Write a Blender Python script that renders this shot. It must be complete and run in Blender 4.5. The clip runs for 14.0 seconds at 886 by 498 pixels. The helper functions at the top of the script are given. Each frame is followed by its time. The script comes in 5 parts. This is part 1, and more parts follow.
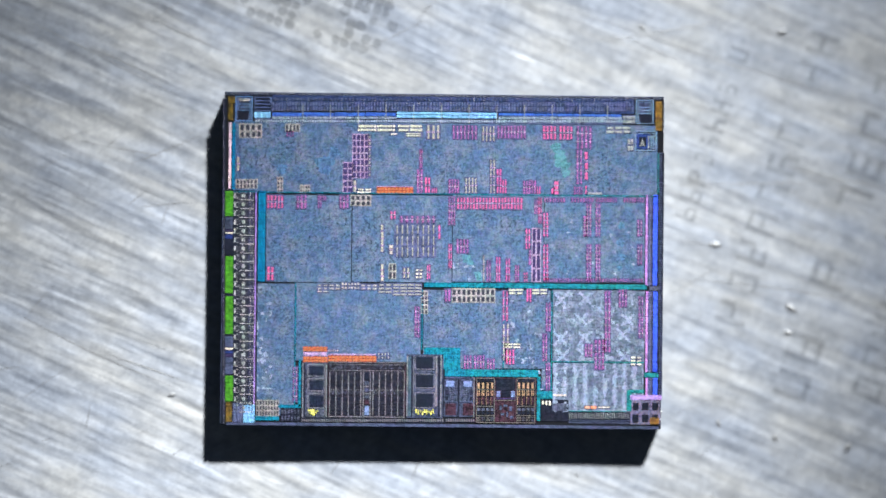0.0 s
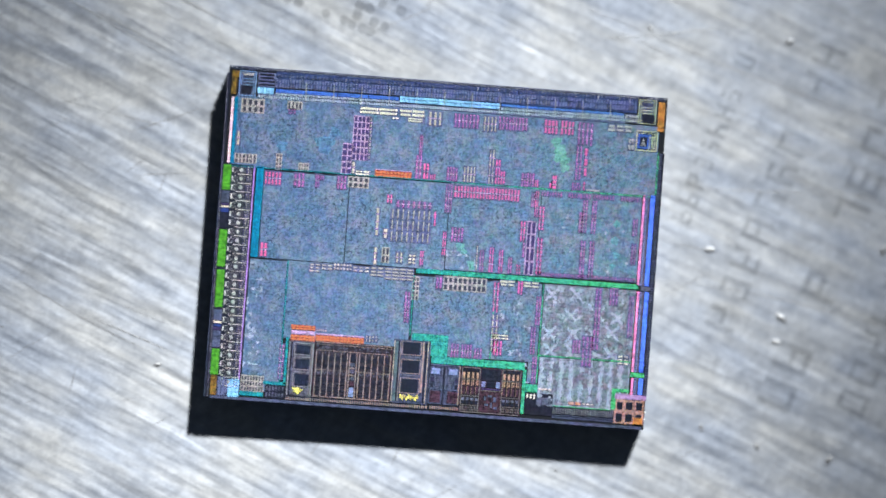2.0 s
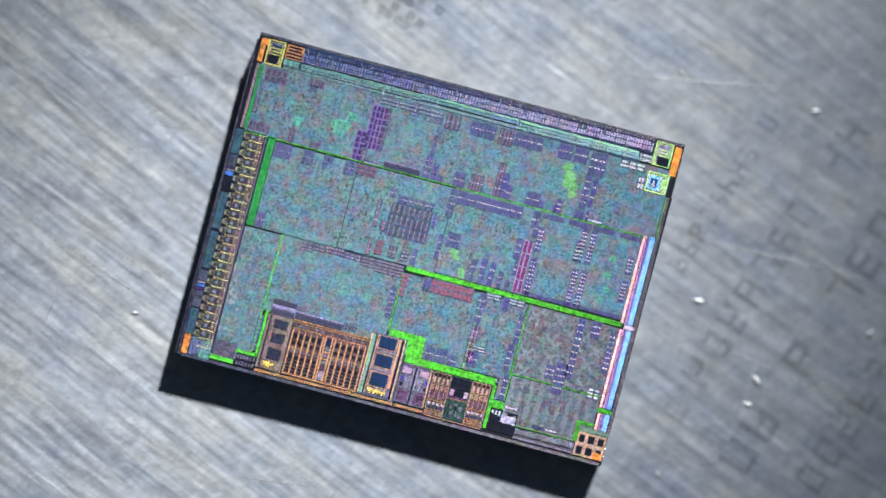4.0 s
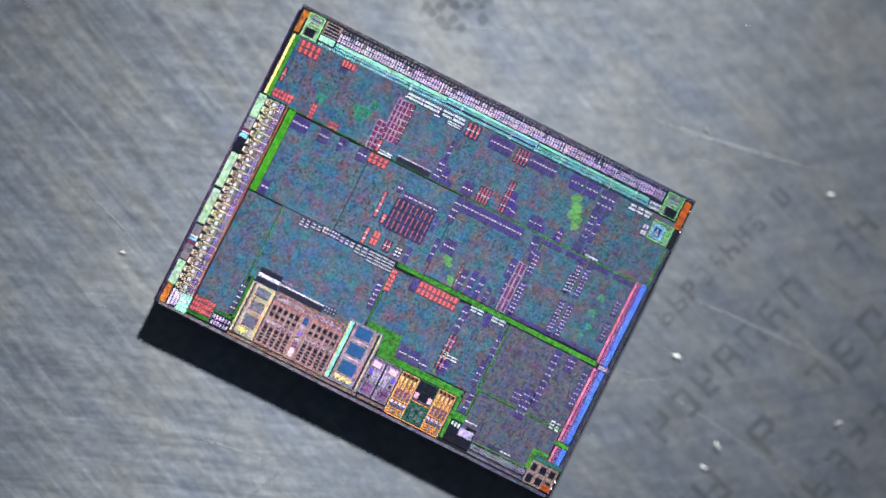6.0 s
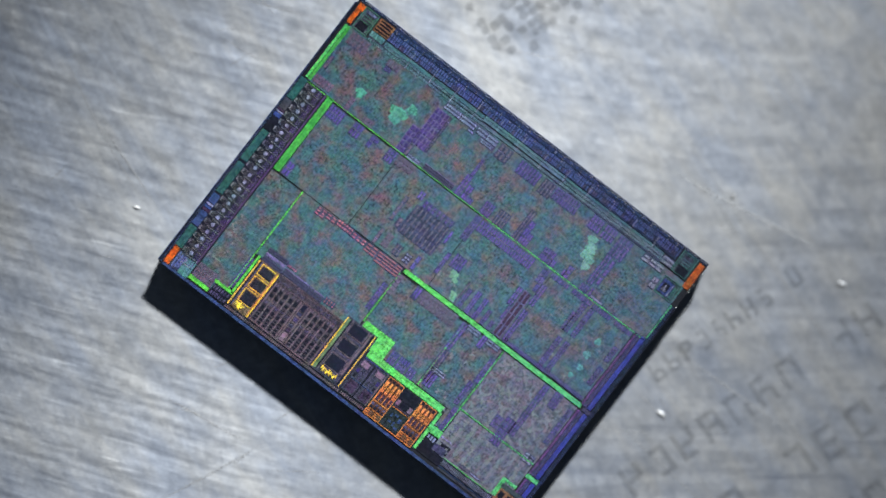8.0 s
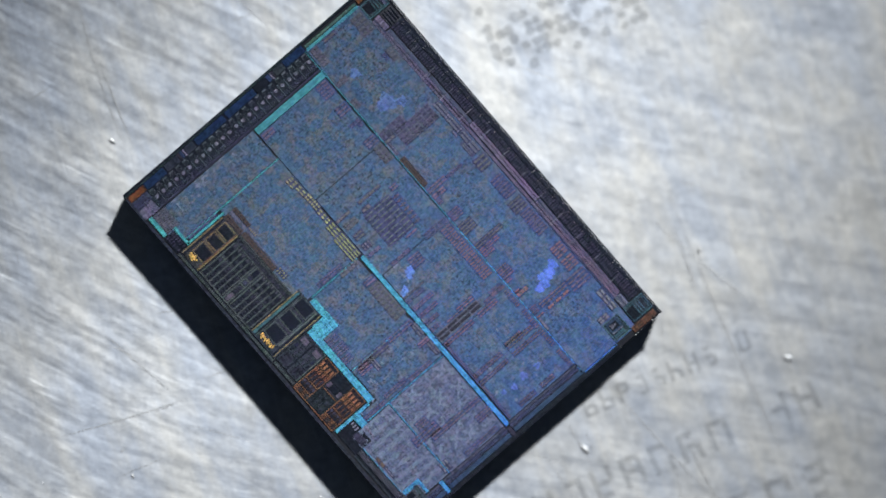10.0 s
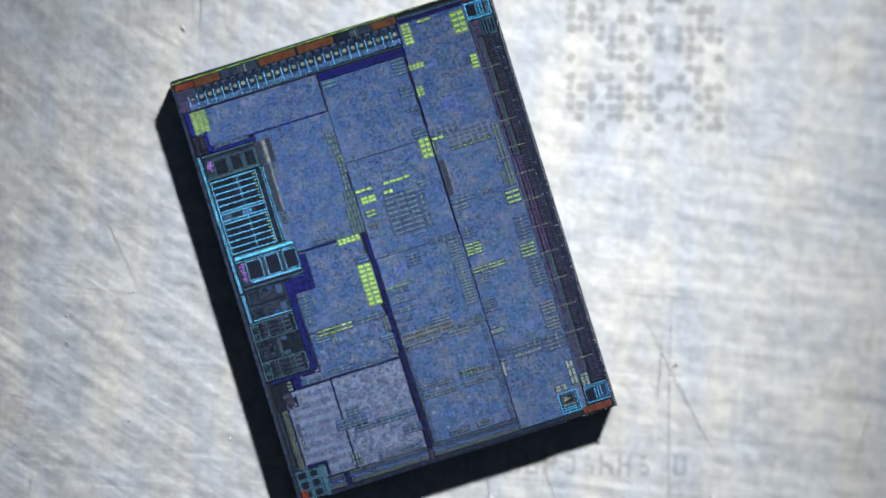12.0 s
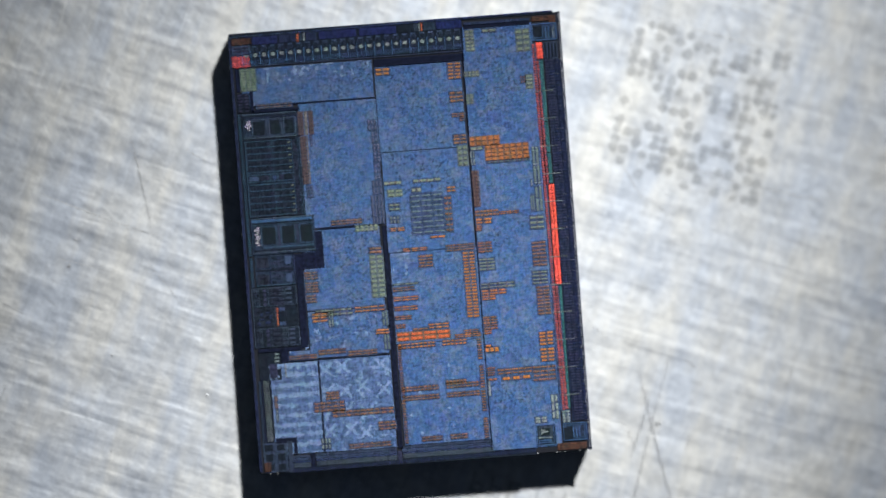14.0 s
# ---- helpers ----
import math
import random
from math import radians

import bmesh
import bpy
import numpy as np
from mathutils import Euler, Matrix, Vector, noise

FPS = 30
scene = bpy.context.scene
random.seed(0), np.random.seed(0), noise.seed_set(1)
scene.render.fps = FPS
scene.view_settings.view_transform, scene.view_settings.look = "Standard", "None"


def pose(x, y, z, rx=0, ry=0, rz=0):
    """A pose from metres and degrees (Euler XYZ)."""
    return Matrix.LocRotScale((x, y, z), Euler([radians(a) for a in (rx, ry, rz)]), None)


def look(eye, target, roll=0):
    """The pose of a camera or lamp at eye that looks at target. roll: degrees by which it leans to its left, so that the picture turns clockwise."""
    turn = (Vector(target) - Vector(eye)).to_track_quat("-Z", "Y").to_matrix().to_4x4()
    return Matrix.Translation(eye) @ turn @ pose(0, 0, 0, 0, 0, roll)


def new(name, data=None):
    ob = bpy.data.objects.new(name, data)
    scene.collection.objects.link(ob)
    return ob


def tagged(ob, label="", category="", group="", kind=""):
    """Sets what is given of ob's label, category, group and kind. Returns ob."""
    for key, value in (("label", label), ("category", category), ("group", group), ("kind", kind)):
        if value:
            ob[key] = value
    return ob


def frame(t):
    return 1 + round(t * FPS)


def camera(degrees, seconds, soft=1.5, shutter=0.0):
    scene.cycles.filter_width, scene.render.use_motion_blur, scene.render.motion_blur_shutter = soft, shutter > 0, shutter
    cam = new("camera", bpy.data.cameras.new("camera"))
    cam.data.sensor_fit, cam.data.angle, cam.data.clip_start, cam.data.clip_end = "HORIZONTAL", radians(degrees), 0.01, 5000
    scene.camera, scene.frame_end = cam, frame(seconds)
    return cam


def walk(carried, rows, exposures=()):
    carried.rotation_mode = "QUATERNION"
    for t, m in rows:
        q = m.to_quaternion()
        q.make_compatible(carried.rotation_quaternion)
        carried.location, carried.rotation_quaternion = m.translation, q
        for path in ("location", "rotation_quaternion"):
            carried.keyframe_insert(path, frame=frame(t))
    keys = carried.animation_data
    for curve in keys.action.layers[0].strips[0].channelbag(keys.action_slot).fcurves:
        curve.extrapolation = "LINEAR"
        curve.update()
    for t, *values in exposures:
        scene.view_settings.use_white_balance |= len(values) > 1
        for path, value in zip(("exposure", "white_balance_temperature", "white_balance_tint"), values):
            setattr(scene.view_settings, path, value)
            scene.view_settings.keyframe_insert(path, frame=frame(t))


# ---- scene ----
# A bare processor die lies on a scratched metal heat spreader, which is turned by steps under a still macro camera.
U = 11.0e-3 / 776          # one mask unit: the die is 776 units (11 mm) wide
DIE_W, DIE_H, DIE_T = 777.4 * U, 585 * U, 0.78e-3

cam = camera(6.0, 14.0, soft=1.65)
DIST = 14960 * U
TILT_X, TILT_Y = 0.550, -2.001
_a, _b = radians(TILT_X), radians(TILT_Y)
VIEW = Vector((math.sin(_b) * math.cos(_a), -math.sin(_a), math.cos(_b) * math.cos(_a)))
EYE = VIEW * DIST
STILL = pose(EYE.x, EYE.y, EYE.z, TILT_X, TILT_Y, 0)
walk(cam, [(0.0, STILL), (14.0, STILL)],
     exposures=[(0.0, 0.04), (1.5, 0.05), (2.5, 0.2), (3.0, 0.26), (3.2, 0.26), (5.3, 0.0), (7.0, -0.04), (8.0, 0.08), (10.3, 0.1), (14.0, 0.08)])
cam.data.dof.use_dof = True
cam.data.dof.focus_distance = DIST
cam.data.dof.aperture_fstop = 14.0

# ---- light: one small lamp above and to the right, a dim room around ----
LAMP_AZ, LAMP_OFF, LAMP_DIST = 67.0, 50.0, 0.34
LAMP = Vector((math.cos(radians(LAMP_AZ)) * math.sin(radians(LAMP_OFF)),
               math.sin(radians(LAMP_AZ)) * math.sin(radians(LAMP_OFF)), math.cos(radians(LAMP_OFF))))
lamp_data = bpy.data.lights.new("inspection_lamp", "SPOT")
lamp_data.energy = 11.2
LAMP_RGB = (0.93, 0.985, 1.07)
lamp_data.color = LAMP_RGB
lamp_data.shadow_soft_size = 0.0092
lamp_data.spot_size = radians(5.5)
lamp_data.spot_blend = 1.0
lamp = new("inspection_lamp", lamp_data)
lamp.matrix_world = look(LAMP * LAMP_DIST, (-0.0011, -0.0052, 0))

world = bpy.data.worlds.new("room")
scene.world = world
world.use_nodes = True
world.node_tree.nodes["Background"].inputs[0].default_value = (0.56, 0.78, 1.2, 1)
world.node_tree.nodes["Background"].inputs[1].default_value = 0.026


# ---- materials ----
def srgb(r, g, b):
    return tuple(((v / 255 + 0.055) / 1.055) ** 2.4 if v > 10 else v / 3295 for v in (r, g, b))


class Mat:
    """A node material under construction."""

    def __init__(self, name):
        self.m = bpy.data.materials.new(name)
        self.m.use_nodes = True
        self.t = self.m.node_tree
        self.t.nodes.clear()
        self.out = self.node("ShaderNodeOutputMaterial")

    def node(self, kind, **inputs):
        n = self.t.nodes.new(kind)
        for k, v in inputs.items():
            self.set(n, k.replace("_", " "), v)
        return n

    def set(self, n, socket, v):
        s = n.inputs[socket]
        if isinstance(v, bpy.types.NodeSocket):
            self.t.links.new(v, s)
        else:
            s.default_value = v

    def coords(self, scale=(1, 1, 1), turn=0.0, shift=(0, 0, 0)):
        c = self.node("ShaderNodeTexCoord")
        rot = self.node("ShaderNodeMapping")
        rot.inputs["Rotation"].default_value = (0, 0, radians(turn))
        self.t.links.new(c.outputs["Object"], rot.inputs["Vector"])
        m = self.node("ShaderNodeMapping")
        m.inputs["Scale"].default_value = scale
        m.inputs["Location"].default_value = shift
        self.t.links.new(rot.outputs[0], m.inputs["Vector"])
        return m.outputs[0]

    def noise(self, vec, scale, detail=2.0, rough=0.5, distort=0.0):
        n = self.node("ShaderNodeTexNoise", Vector=vec, Scale=scale, Detail=detail, Roughness=rough, Distortion=distort)
        return n.outputs["Fac"]

    def ramp(self, fac, lo, hi, a=0.0, b=1.0):
        n = self.node("ShaderNodeMapRange")
        self.set(n, 0, fac)
        for i, v in enumerate((lo, hi, a, b)):
            n.inputs[i + 1].default_value = v
        return n.outputs[0]

    def math(self, op, a, b):
        n = self.node("ShaderNodeMath")
        n.operation = op
        self.set(n, 0, a)
        self.set(n, 1, b)
        return n.outputs[0]

    def mix(self, fac, a, b, mode="MIX"):
        n = self.node("ShaderNodeMix")
        n.data_type, n.blend_type = "RGBA", mode
        self.set(n, 0, fac)
        for i, v in ((6, a), (7, b)):
            self.set(n, i, v if isinstance(v, bpy.types.NodeSocket) else (*v, 1))
        return n.outputs[2]

    def add(self, a, b):
        n = self.node("ShaderNodeAddShader")
        self.set(n, 0, a)
        self.set(n, 1, b)
        return n.outputs[0]

    def done(self, shader):
        self.t.links.new(shader, self.out.inputs["Surface"])
        return self.m


# Etched lines on the die act as gratings: each direction of lines sends its own colour back when its facets face the lamp.
HALF = (VIEW + LAMP).normalized()
GRATE_TILT = math.degrees(math.acos(HALF.z))
GRATE_AZ = math.degrees(math.atan2(HALF.y, HALF.x))
LINES = (1, 12, 20.5, 26, 34.5, 46, 57, 62, 66.5, 71, 78.5, 88)


def grating(name, colours, spread=None, base=(14, 15, 20), fine=0.44, patch=1.0, gain=1.0, cell=1.0, speck=0.14, pits=False):
    """A metal layer whose grating directions carry the given colours; spread: second colours for its patches."""
    m = Mat(name)
    vec = m.coords((1 / U, 1 / U, 1 / U))
    vor = m.node("ShaderNodeTexVoronoi", Vector=vec, Scale=0.36 * cell)
    vor.distance = "CHEBYCHEV"
    sep = m.node("ShaderNodeSeparateColor")
    m.set(sep, 0, vor.outputs["Color"])
    lines = m.math("ADD", m.noise(m.coords((0.05 / U, 0.6 / U, 1 / U)), 1.0, 2.0, 0.7), m.noise(m.coords((0.6 / U, 0.05 / U, 1 / U)), 1.0, 2.0, 0.7))
    grain = m.math("ADD", m.math("MULTIPLY", sep.outputs[0], 0.4), m.math("MULTIPLY", m.ramp(lines, 0.75, 1.25), 0.6))
    tile = m.node("ShaderNodeTexVoronoi", Vector=vec, Scale=0.062 * patch)
    tile_c = m.node("ShaderNodeSeparateColor")
    m.set(tile_c, 0, tile.outputs["Color"])
    blot = m.math("ADD", m.math("MULTIPLY", m.noise(vec, 0.05 * patch, 2.0, 0.55), 0.72), m.math("MULTIPLY", tile_c.outputs[1], 0.28))
    blot2 = m.noise(m.coords((1 / U, 1 / U, 1 / U), 0, (71, 13, 5)), 0.035 * patch, 2.0, 0.5)
    fleck = m.ramp(grain, 0.22, 0.78, 1.0 - fine, 1.0 + fine)
    if pits:
        where = m.ramp(m.noise(m.coords((1 / U, 1 / U, 1 / U), 0, (7, 31, 3)), 0.008, 1.0, 0.5), 0.46, 0.58)
        pit = m.ramp(m.noise(vec, 0.2, 1.0, 0.5), 0.56, 0.66, 0.0, 0.5)
        fleck = m.math("MULTIPLY", fleck, m.math("SUBTRACT", 1.0, m.math("MULTIPLY", where, pit)))
    body = m.node("ShaderNodeBsdfDiffuse", Color=(*srgb(*base), 1))
    shader = body.outputs[0]
    cloud = m.node("ShaderNodeTexNoise", Vector=vec, Scale=0.045 * patch, Detail=2.0, Roughness=0.6)
    hues = []
    for h in ((0.95, 0.3) if spread else (0.8, 0.4)):
        hue = m.node("ShaderNodeVectorMath")
        hue.operation = "MULTIPLY_ADD"
        m.set(hue, 0, cloud.outputs["Color"])
        hue.inputs[1].default_value, hue.inputs[2].default_value = (h, h, h), (1 - 0.5 * h,) * 3
        hues.append(hue.outputs[0])
    for i, (phi, col) in enumerate(zip(LINES, colours)):
        near = [abs(LINES[j] - phi) for j in (i - 1, i + 1) if 0 <= j < len(LINES)]
        alpha = 0.6 * math.sin(radians(GRATE_TILT)) * radians(sum(near) / len(near)) * (0.92 if i < len(LINES) - 1 else 0.76)
        k = 2.33 * (alpha * alpha + 0.00028) * gain * 1.41
        az, tilt = radians(GRATE_AZ + phi), radians(GRATE_TILT)
        n = (math.cos(az) * math.sin(tilt), math.sin(az) * math.sin(tilt), math.cos(tilt))
        nm = m.node("ShaderNodeNormalMap")
        nm.space = "OBJECT"
        nm.inputs["Color"].default_value = (*[0.5 + 0.5 * v for v in n], 1)
        c1 = tuple(v * k / w for v, w in zip(srgb(*col), LAMP_RGB))
        if spread:
            c2 = tuple(v * k / w for v, w in zip(srgb(*spread[i]), LAMP_RGB))
            colour = m.mix(m.ramp(blot if i % 2 else blot2, 0.43, 0.66), c1, c2)
        else:
            colour = m.mix(0.0, c1, c1)
        vm = m.node("ShaderNodeVectorMath")
        vm.operation = "SCALE"
        tinted = m.node("ShaderNodeVectorMath")
        tinted.operation = "MULTIPLY"
        m.set(tinted, 0, m.mix(speck, colour, vor.outputs["Color"], "MULTIPLY"))
        m.set(tinted, 1, hues[0] if 1 <= i <= 4 else hues[1])
        m.set(vm, 0, tinted.outputs[0])
        m.set(vm, "Scale", fleck)
        g = m.node("ShaderNodeBsdfAnisotropic", Roughness=math.sqrt(alpha))
        g.distribution = "BECKMANN"
        m.set(g, "Color", vm.outputs[0])
        m.set(g, "Normal", nm.outputs[0])
        shader = m.add(shader, g.outputs[0])
    return m.done(shader)


M_FIELD = grating("logic_layer",
    ((82, 109, 146), (88, 124, 136), (52, 98, 122), (50, 88, 114), (58, 90, 98), (58, 80, 106), (48, 74, 142), (52, 82, 148), (53, 77, 130), (50, 74, 113), (50, 73, 106), (58, 89, 136)),
    ((106, 122, 150), (106, 106, 112), (102, 80, 92), (90, 70, 86), (90, 78, 80), (78, 84, 94), (74, 102, 144), (84, 112, 146), (84, 101, 130), (75, 87, 111), (74, 82, 99), (80, 100, 134)), fine=0.38, speck=0.18, pits=True)
M_BAND = grating("routing_channel",
    ((14, 116, 150), (86, 192, 54), (30, 68, 26), (38, 80, 36), (84, 178, 56), (60, 130, 140), (60, 60, 255), (60, 60, 255), (30, 35, 130), (14, 18, 46), (15, 20, 40), (15, 20, 35)), fine=0.6)
M_PINK = grating("memory_pink",
    ((200, 112, 184), (80, 82, 124), (54, 46, 114), (58, 54, 116), (75, 60, 140), (90, 80, 100), (132, 98, 88), (126, 104, 72), (52, 104, 116), (50, 98, 146), (88, 82, 72), (156, 98, 54)))
M_HOT = grating("memory_rose",
    ((228, 104, 164), (78, 74, 136), (46, 38, 116), (54, 44, 120), (80, 65, 150), (90, 80, 100), (148, 94, 78), (138, 112, 68), (60, 112, 114), (60, 104, 142), (104, 90, 64), (172, 104, 52)))
M_GREY = grating("memory_grey",
    ((186, 180, 172), (80, 88, 110), (190, 90, 96), (190, 86, 92), (85, 80, 100), (80, 80, 90), (100, 104, 90), (70, 88, 82), (56, 92, 90), (150, 192, 92), (90, 112, 92), (112, 118, 110)))
M_WHITE = grating("memory_white",
    ((235, 230, 215), (70, 80, 120), (225, 225, 240), (200, 205, 220), (110, 120, 160), (90, 90, 110), (90, 95, 110), (80, 90, 110), (74, 88, 102), (84, 100, 98), (78, 90, 96), (100, 112, 116)))
M_ROW = grating("memory_row",
    ((185, 180, 185), (120, 80, 110), (190, 185, 200), (170, 170, 190), (150, 80, 110), (130, 130, 100), (150, 190, 90), (165, 238, 110), (150, 200, 100), (56, 66, 80), (40, 55, 90), (90, 90, 110)))
M_ORANGE = grating("fuse_bank",
    ((224, 134, 84), (66, 78, 110), (34, 36, 54), (38, 42, 58), (60, 65, 95), (72, 62, 60), (78, 62, 56), (54, 52, 54), (50, 54, 66), (50, 60, 80), (50, 60, 72), (104, 80, 72)),
    ((240, 196, 170), (40, 46, 70), (44, 44, 60), (46, 48, 62), (66, 68, 92), (80, 70, 66), (96, 74, 60), (60, 56, 58), (54, 58, 68), (54, 62, 80), (54, 62, 74), (92, 76, 76)), patch=5.0)
M_ANALOG = grating("analog_metal",
    ((120, 123, 136), (208, 152, 102), (186, 146, 124), (146, 116, 116), (95, 80, 90), (70, 80, 80), (60, 80, 85), (70, 124, 130), (96, 190, 228), (90, 168, 220), (38, 68, 88), (48, 62, 78)))
M_COMB = grating("pad_comb",
    ((98, 108, 146), (74, 92, 138), (236, 220, 248), (206, 186, 228), (64, 82, 136), (45, 45, 60), (45, 45, 60), (45, 45, 60), (45, 45, 60), (42, 42, 55), (42, 42, 60), (40, 45, 65)))
M_LIGHT = grating("supply_rail_light",
    ((130, 190, 240), (70, 110, 110), (184, 238, 208), (128, 208, 192), (62, 105, 112), (84, 80, 104), (104, 70, 102), (70, 58, 88), (60, 60, 90), (50, 45, 70), (50, 44, 66), (226, 84, 66)))
M_DEEP = grating("supply_rail_deep",
    ((60, 102, 196), (70, 110, 110), (178, 236, 206), (120, 204, 188), (56, 96, 106), (60, 70, 90), (90, 64, 94), (60, 52, 80), (50, 60, 70), (45, 55, 65), (45, 60, 70), (42, 84, 88)))
M_LEFT = grating("driver_cell",
    ((184, 188, 194), (112, 118, 100), (245, 230, 205), (238, 222, 202), (78, 86, 102), (66, 74, 84), (84, 88, 92), (76, 84, 88), (56, 74, 96), (46, 66, 104), (40, 58, 84), (56, 66, 90)))
M_GREEN = grating("driver_plate",
    ((75, 150, 40), (25, 50, 90), (170, 195, 175), (150, 190, 150), (20, 68, 72), (22, 36, 64), (18, 32, 84), (22, 36, 82), (72, 47, 29), (82, 52, 26), (30, 35, 60), (25, 35, 80)))
M_VIOLET = grating("bus_violet",
    ((182, 146, 232), (250, 120, 140), (250, 210, 210), (250, 128, 166), (88, 50, 112), (60, 60, 80), (45, 60, 75), (45, 60, 75), (45, 60, 75), (45, 60, 75), (45, 55, 70), (40, 50, 70)))
M_BLUE = grating("bus_blue",
    ((60, 90, 240), (90, 140, 230), (134, 186, 244), (84, 140, 244), (50, 50, 150), (45, 60, 90), (40, 60, 70), (40, 60, 70), (45, 65, 75), (60, 70, 75), (40, 50, 60), (50, 60, 70)))
M_BROWN = grating("corner_metal",
    ((120, 100, 44), (230, 150, 80), (255, 160, 60), (88, 50, 40), (206, 94, 28), (90, 60, 40), (60, 50, 50), (60, 50, 50), (80, 50, 40), (120, 50, 30), (60, 45, 40), (75, 52, 40)),
    ((70, 64, 44), (150, 100, 60), (170, 110, 56), (110, 60, 44), (150, 76, 34), (60, 46, 38), (46, 42, 44), (46, 42, 44), (56, 42, 38), (80, 42, 32), (46, 38, 38), (54, 44, 40)), patch=3.0, fine=0.5)
M_BOX = grating("corner_frame",
    ((90, 130, 180), (204, 200, 90), (150, 240, 150), (130, 220, 120), (50, 90, 80), (50, 80, 90), (60, 80, 100), (90, 130, 150), (80, 190, 210), (70, 170, 230), (50, 80, 110), (50, 75, 110)))
M_YELLOW = grating("sensor_metal",
    ((235, 235, 120), (240, 200, 90), (240, 225, 130), (235, 220, 130), (240, 210, 60), (200, 160, 90), (156, 156, 100), (140, 110, 104), (120, 90, 120), (120, 80, 180), (100, 90, 130), (180, 180, 180)),
    ((110, 112, 80), (150, 120, 70), (150, 140, 96), (150, 140, 96), (150, 130, 60), (110, 90, 60), (120, 122, 80), (90, 70, 70), (70, 56, 70), (70, 54, 100), (60, 56, 76), (90, 92, 96)), patch=5.0, fine=0.7)
M_GUARD = grating("guard_metal",
    ((235, 205, 225), (84, 70, 96), (255, 235, 170), (235, 225, 130), (60, 170, 90), (60, 80, 80), (40, 55, 75), (40, 55, 75), (40, 55, 75), (40, 60, 80), (35, 45, 65), (35, 45, 70)))
M_DIVIDER = grating("cell_divider",
    ((176, 150, 190), (96, 92, 140), (232, 222, 232), (190, 180, 200), (84, 80, 120), (70, 74, 90), (90, 90, 90), (96, 98, 84), (96, 106, 96), (104, 112, 100), (84, 92, 90), (84, 74, 76)))
M_SPOT = grating("test_patch",
    ((84, 134, 156), (104, 158, 112), (72, 124, 78), (74, 122, 74), (92, 140, 92), (80, 110, 160), (60, 70, 235), (66, 76, 250), (66, 84, 160), (62, 78, 125), (58, 76, 106), (58, 82, 128)), fine=0.5)
M_SPOTG = grating("test_patch_green",
    ((78, 112, 152), (84, 148, 132), (42, 104, 88), (44, 100, 90), (68, 136, 112), (70, 90, 130), (64, 84, 180), (66, 88, 190), (62, 80, 142), (60, 76, 124), (56, 74, 106), (58, 82, 128)), fine=0.5)
M_BLACK = grating("black_field",
    ((34, 38, 52), (22, 24, 36), (24, 26, 36), (24, 26, 36), (22, 24, 34), (20, 24, 32), (20, 26, 30), (22, 28, 30), (22, 28, 34), (20, 26, 38), (18, 24, 34), (24, 32, 40)), fine=0.5)
M_SLATE = grating("slate_window",
    ((36, 46, 66), (30, 36, 60), (124, 126, 148), (120, 120, 142), (36, 38, 46), (24, 28, 34), (22, 30, 34), (24, 32, 34), (24, 32, 38), (24, 32, 42), (20, 28, 38), (28, 40, 40)), fine=0.5)
M_WING = grating("wing_metal",
    ((178, 144, 114), (92, 78, 104), (225, 185, 165), (205, 164, 112), (216, 132, 72), (120, 80, 60), (50, 56, 60), (54, 60, 60), (50, 60, 70), (48, 58, 76), (40, 50, 64), (52, 62, 80)))
M_PALE = grating("pale_patch",
    ((150, 166, 198), (130, 140, 150), (62, 70, 82), (62, 68, 82), (98, 104, 108), (92, 102, 124), (92, 108, 142), (100, 116, 148), (90, 102, 132), (86, 100, 130), (94, 110, 136), (106, 132, 170)), fine=0.3)
M_SLAT = grating("slat_metal",
    ((168, 168, 162), (112, 104, 114), (176, 92, 100), (164, 82, 94), (84, 78, 98), (84, 92, 100), (90, 114, 112), (84, 122, 118), (86, 122, 128), (94, 128, 136), (84, 110, 112), (100, 116, 126)))
M_REG = grating("register_metal",
    ((66, 58, 102), (52, 46, 98), (150, 46, 94), (92, 52, 102), (62, 46, 72), (42, 42, 52), (38, 42, 58), (46, 52, 58), (52, 62, 68), (62, 66, 74), (62, 62, 66), (190, 92, 52)))
M_GOLD = grating("gilt_rail",
    ((132, 138, 146), (214, 172, 110), (220, 205, 150), (200, 190, 110), (235, 190, 60), (120, 110, 80), (60, 70, 70), (60, 80, 80), (60, 90, 100), (60, 90, 110), (50, 70, 90), (70, 80, 90)))
M_PANEL = grating("macro_panel",
    ((64, 72, 96), (46, 54, 76), (150, 142, 165), (112, 106, 130), (52, 54, 68), (38, 44, 52), (34, 42, 48), (36, 44, 48), (34, 46, 56), (32, 44, 60), (28, 38, 52), (34, 46, 62)), fine=0.7)
M_DARK = grating("dark_window",
    ((32, 38, 52), (20, 22, 36), (40, 82, 140), (40, 80, 130), (24, 26, 40), (20, 24, 34), (20, 26, 30), (22, 28, 30), (22, 28, 34), (20, 26, 40), (18, 24, 34), (22, 32, 32)), fine=0.2)
M_RING = grating("seal_ring",
    ((76, 86, 116), (60, 66, 86), (132, 124, 128), (92, 87, 100), (44, 64, 108), (36, 40, 48), (34, 40, 50), (36, 42, 52), (36, 46, 60), (36, 46, 66), (30, 38, 54), (28, 36, 64)), fine=0.6)


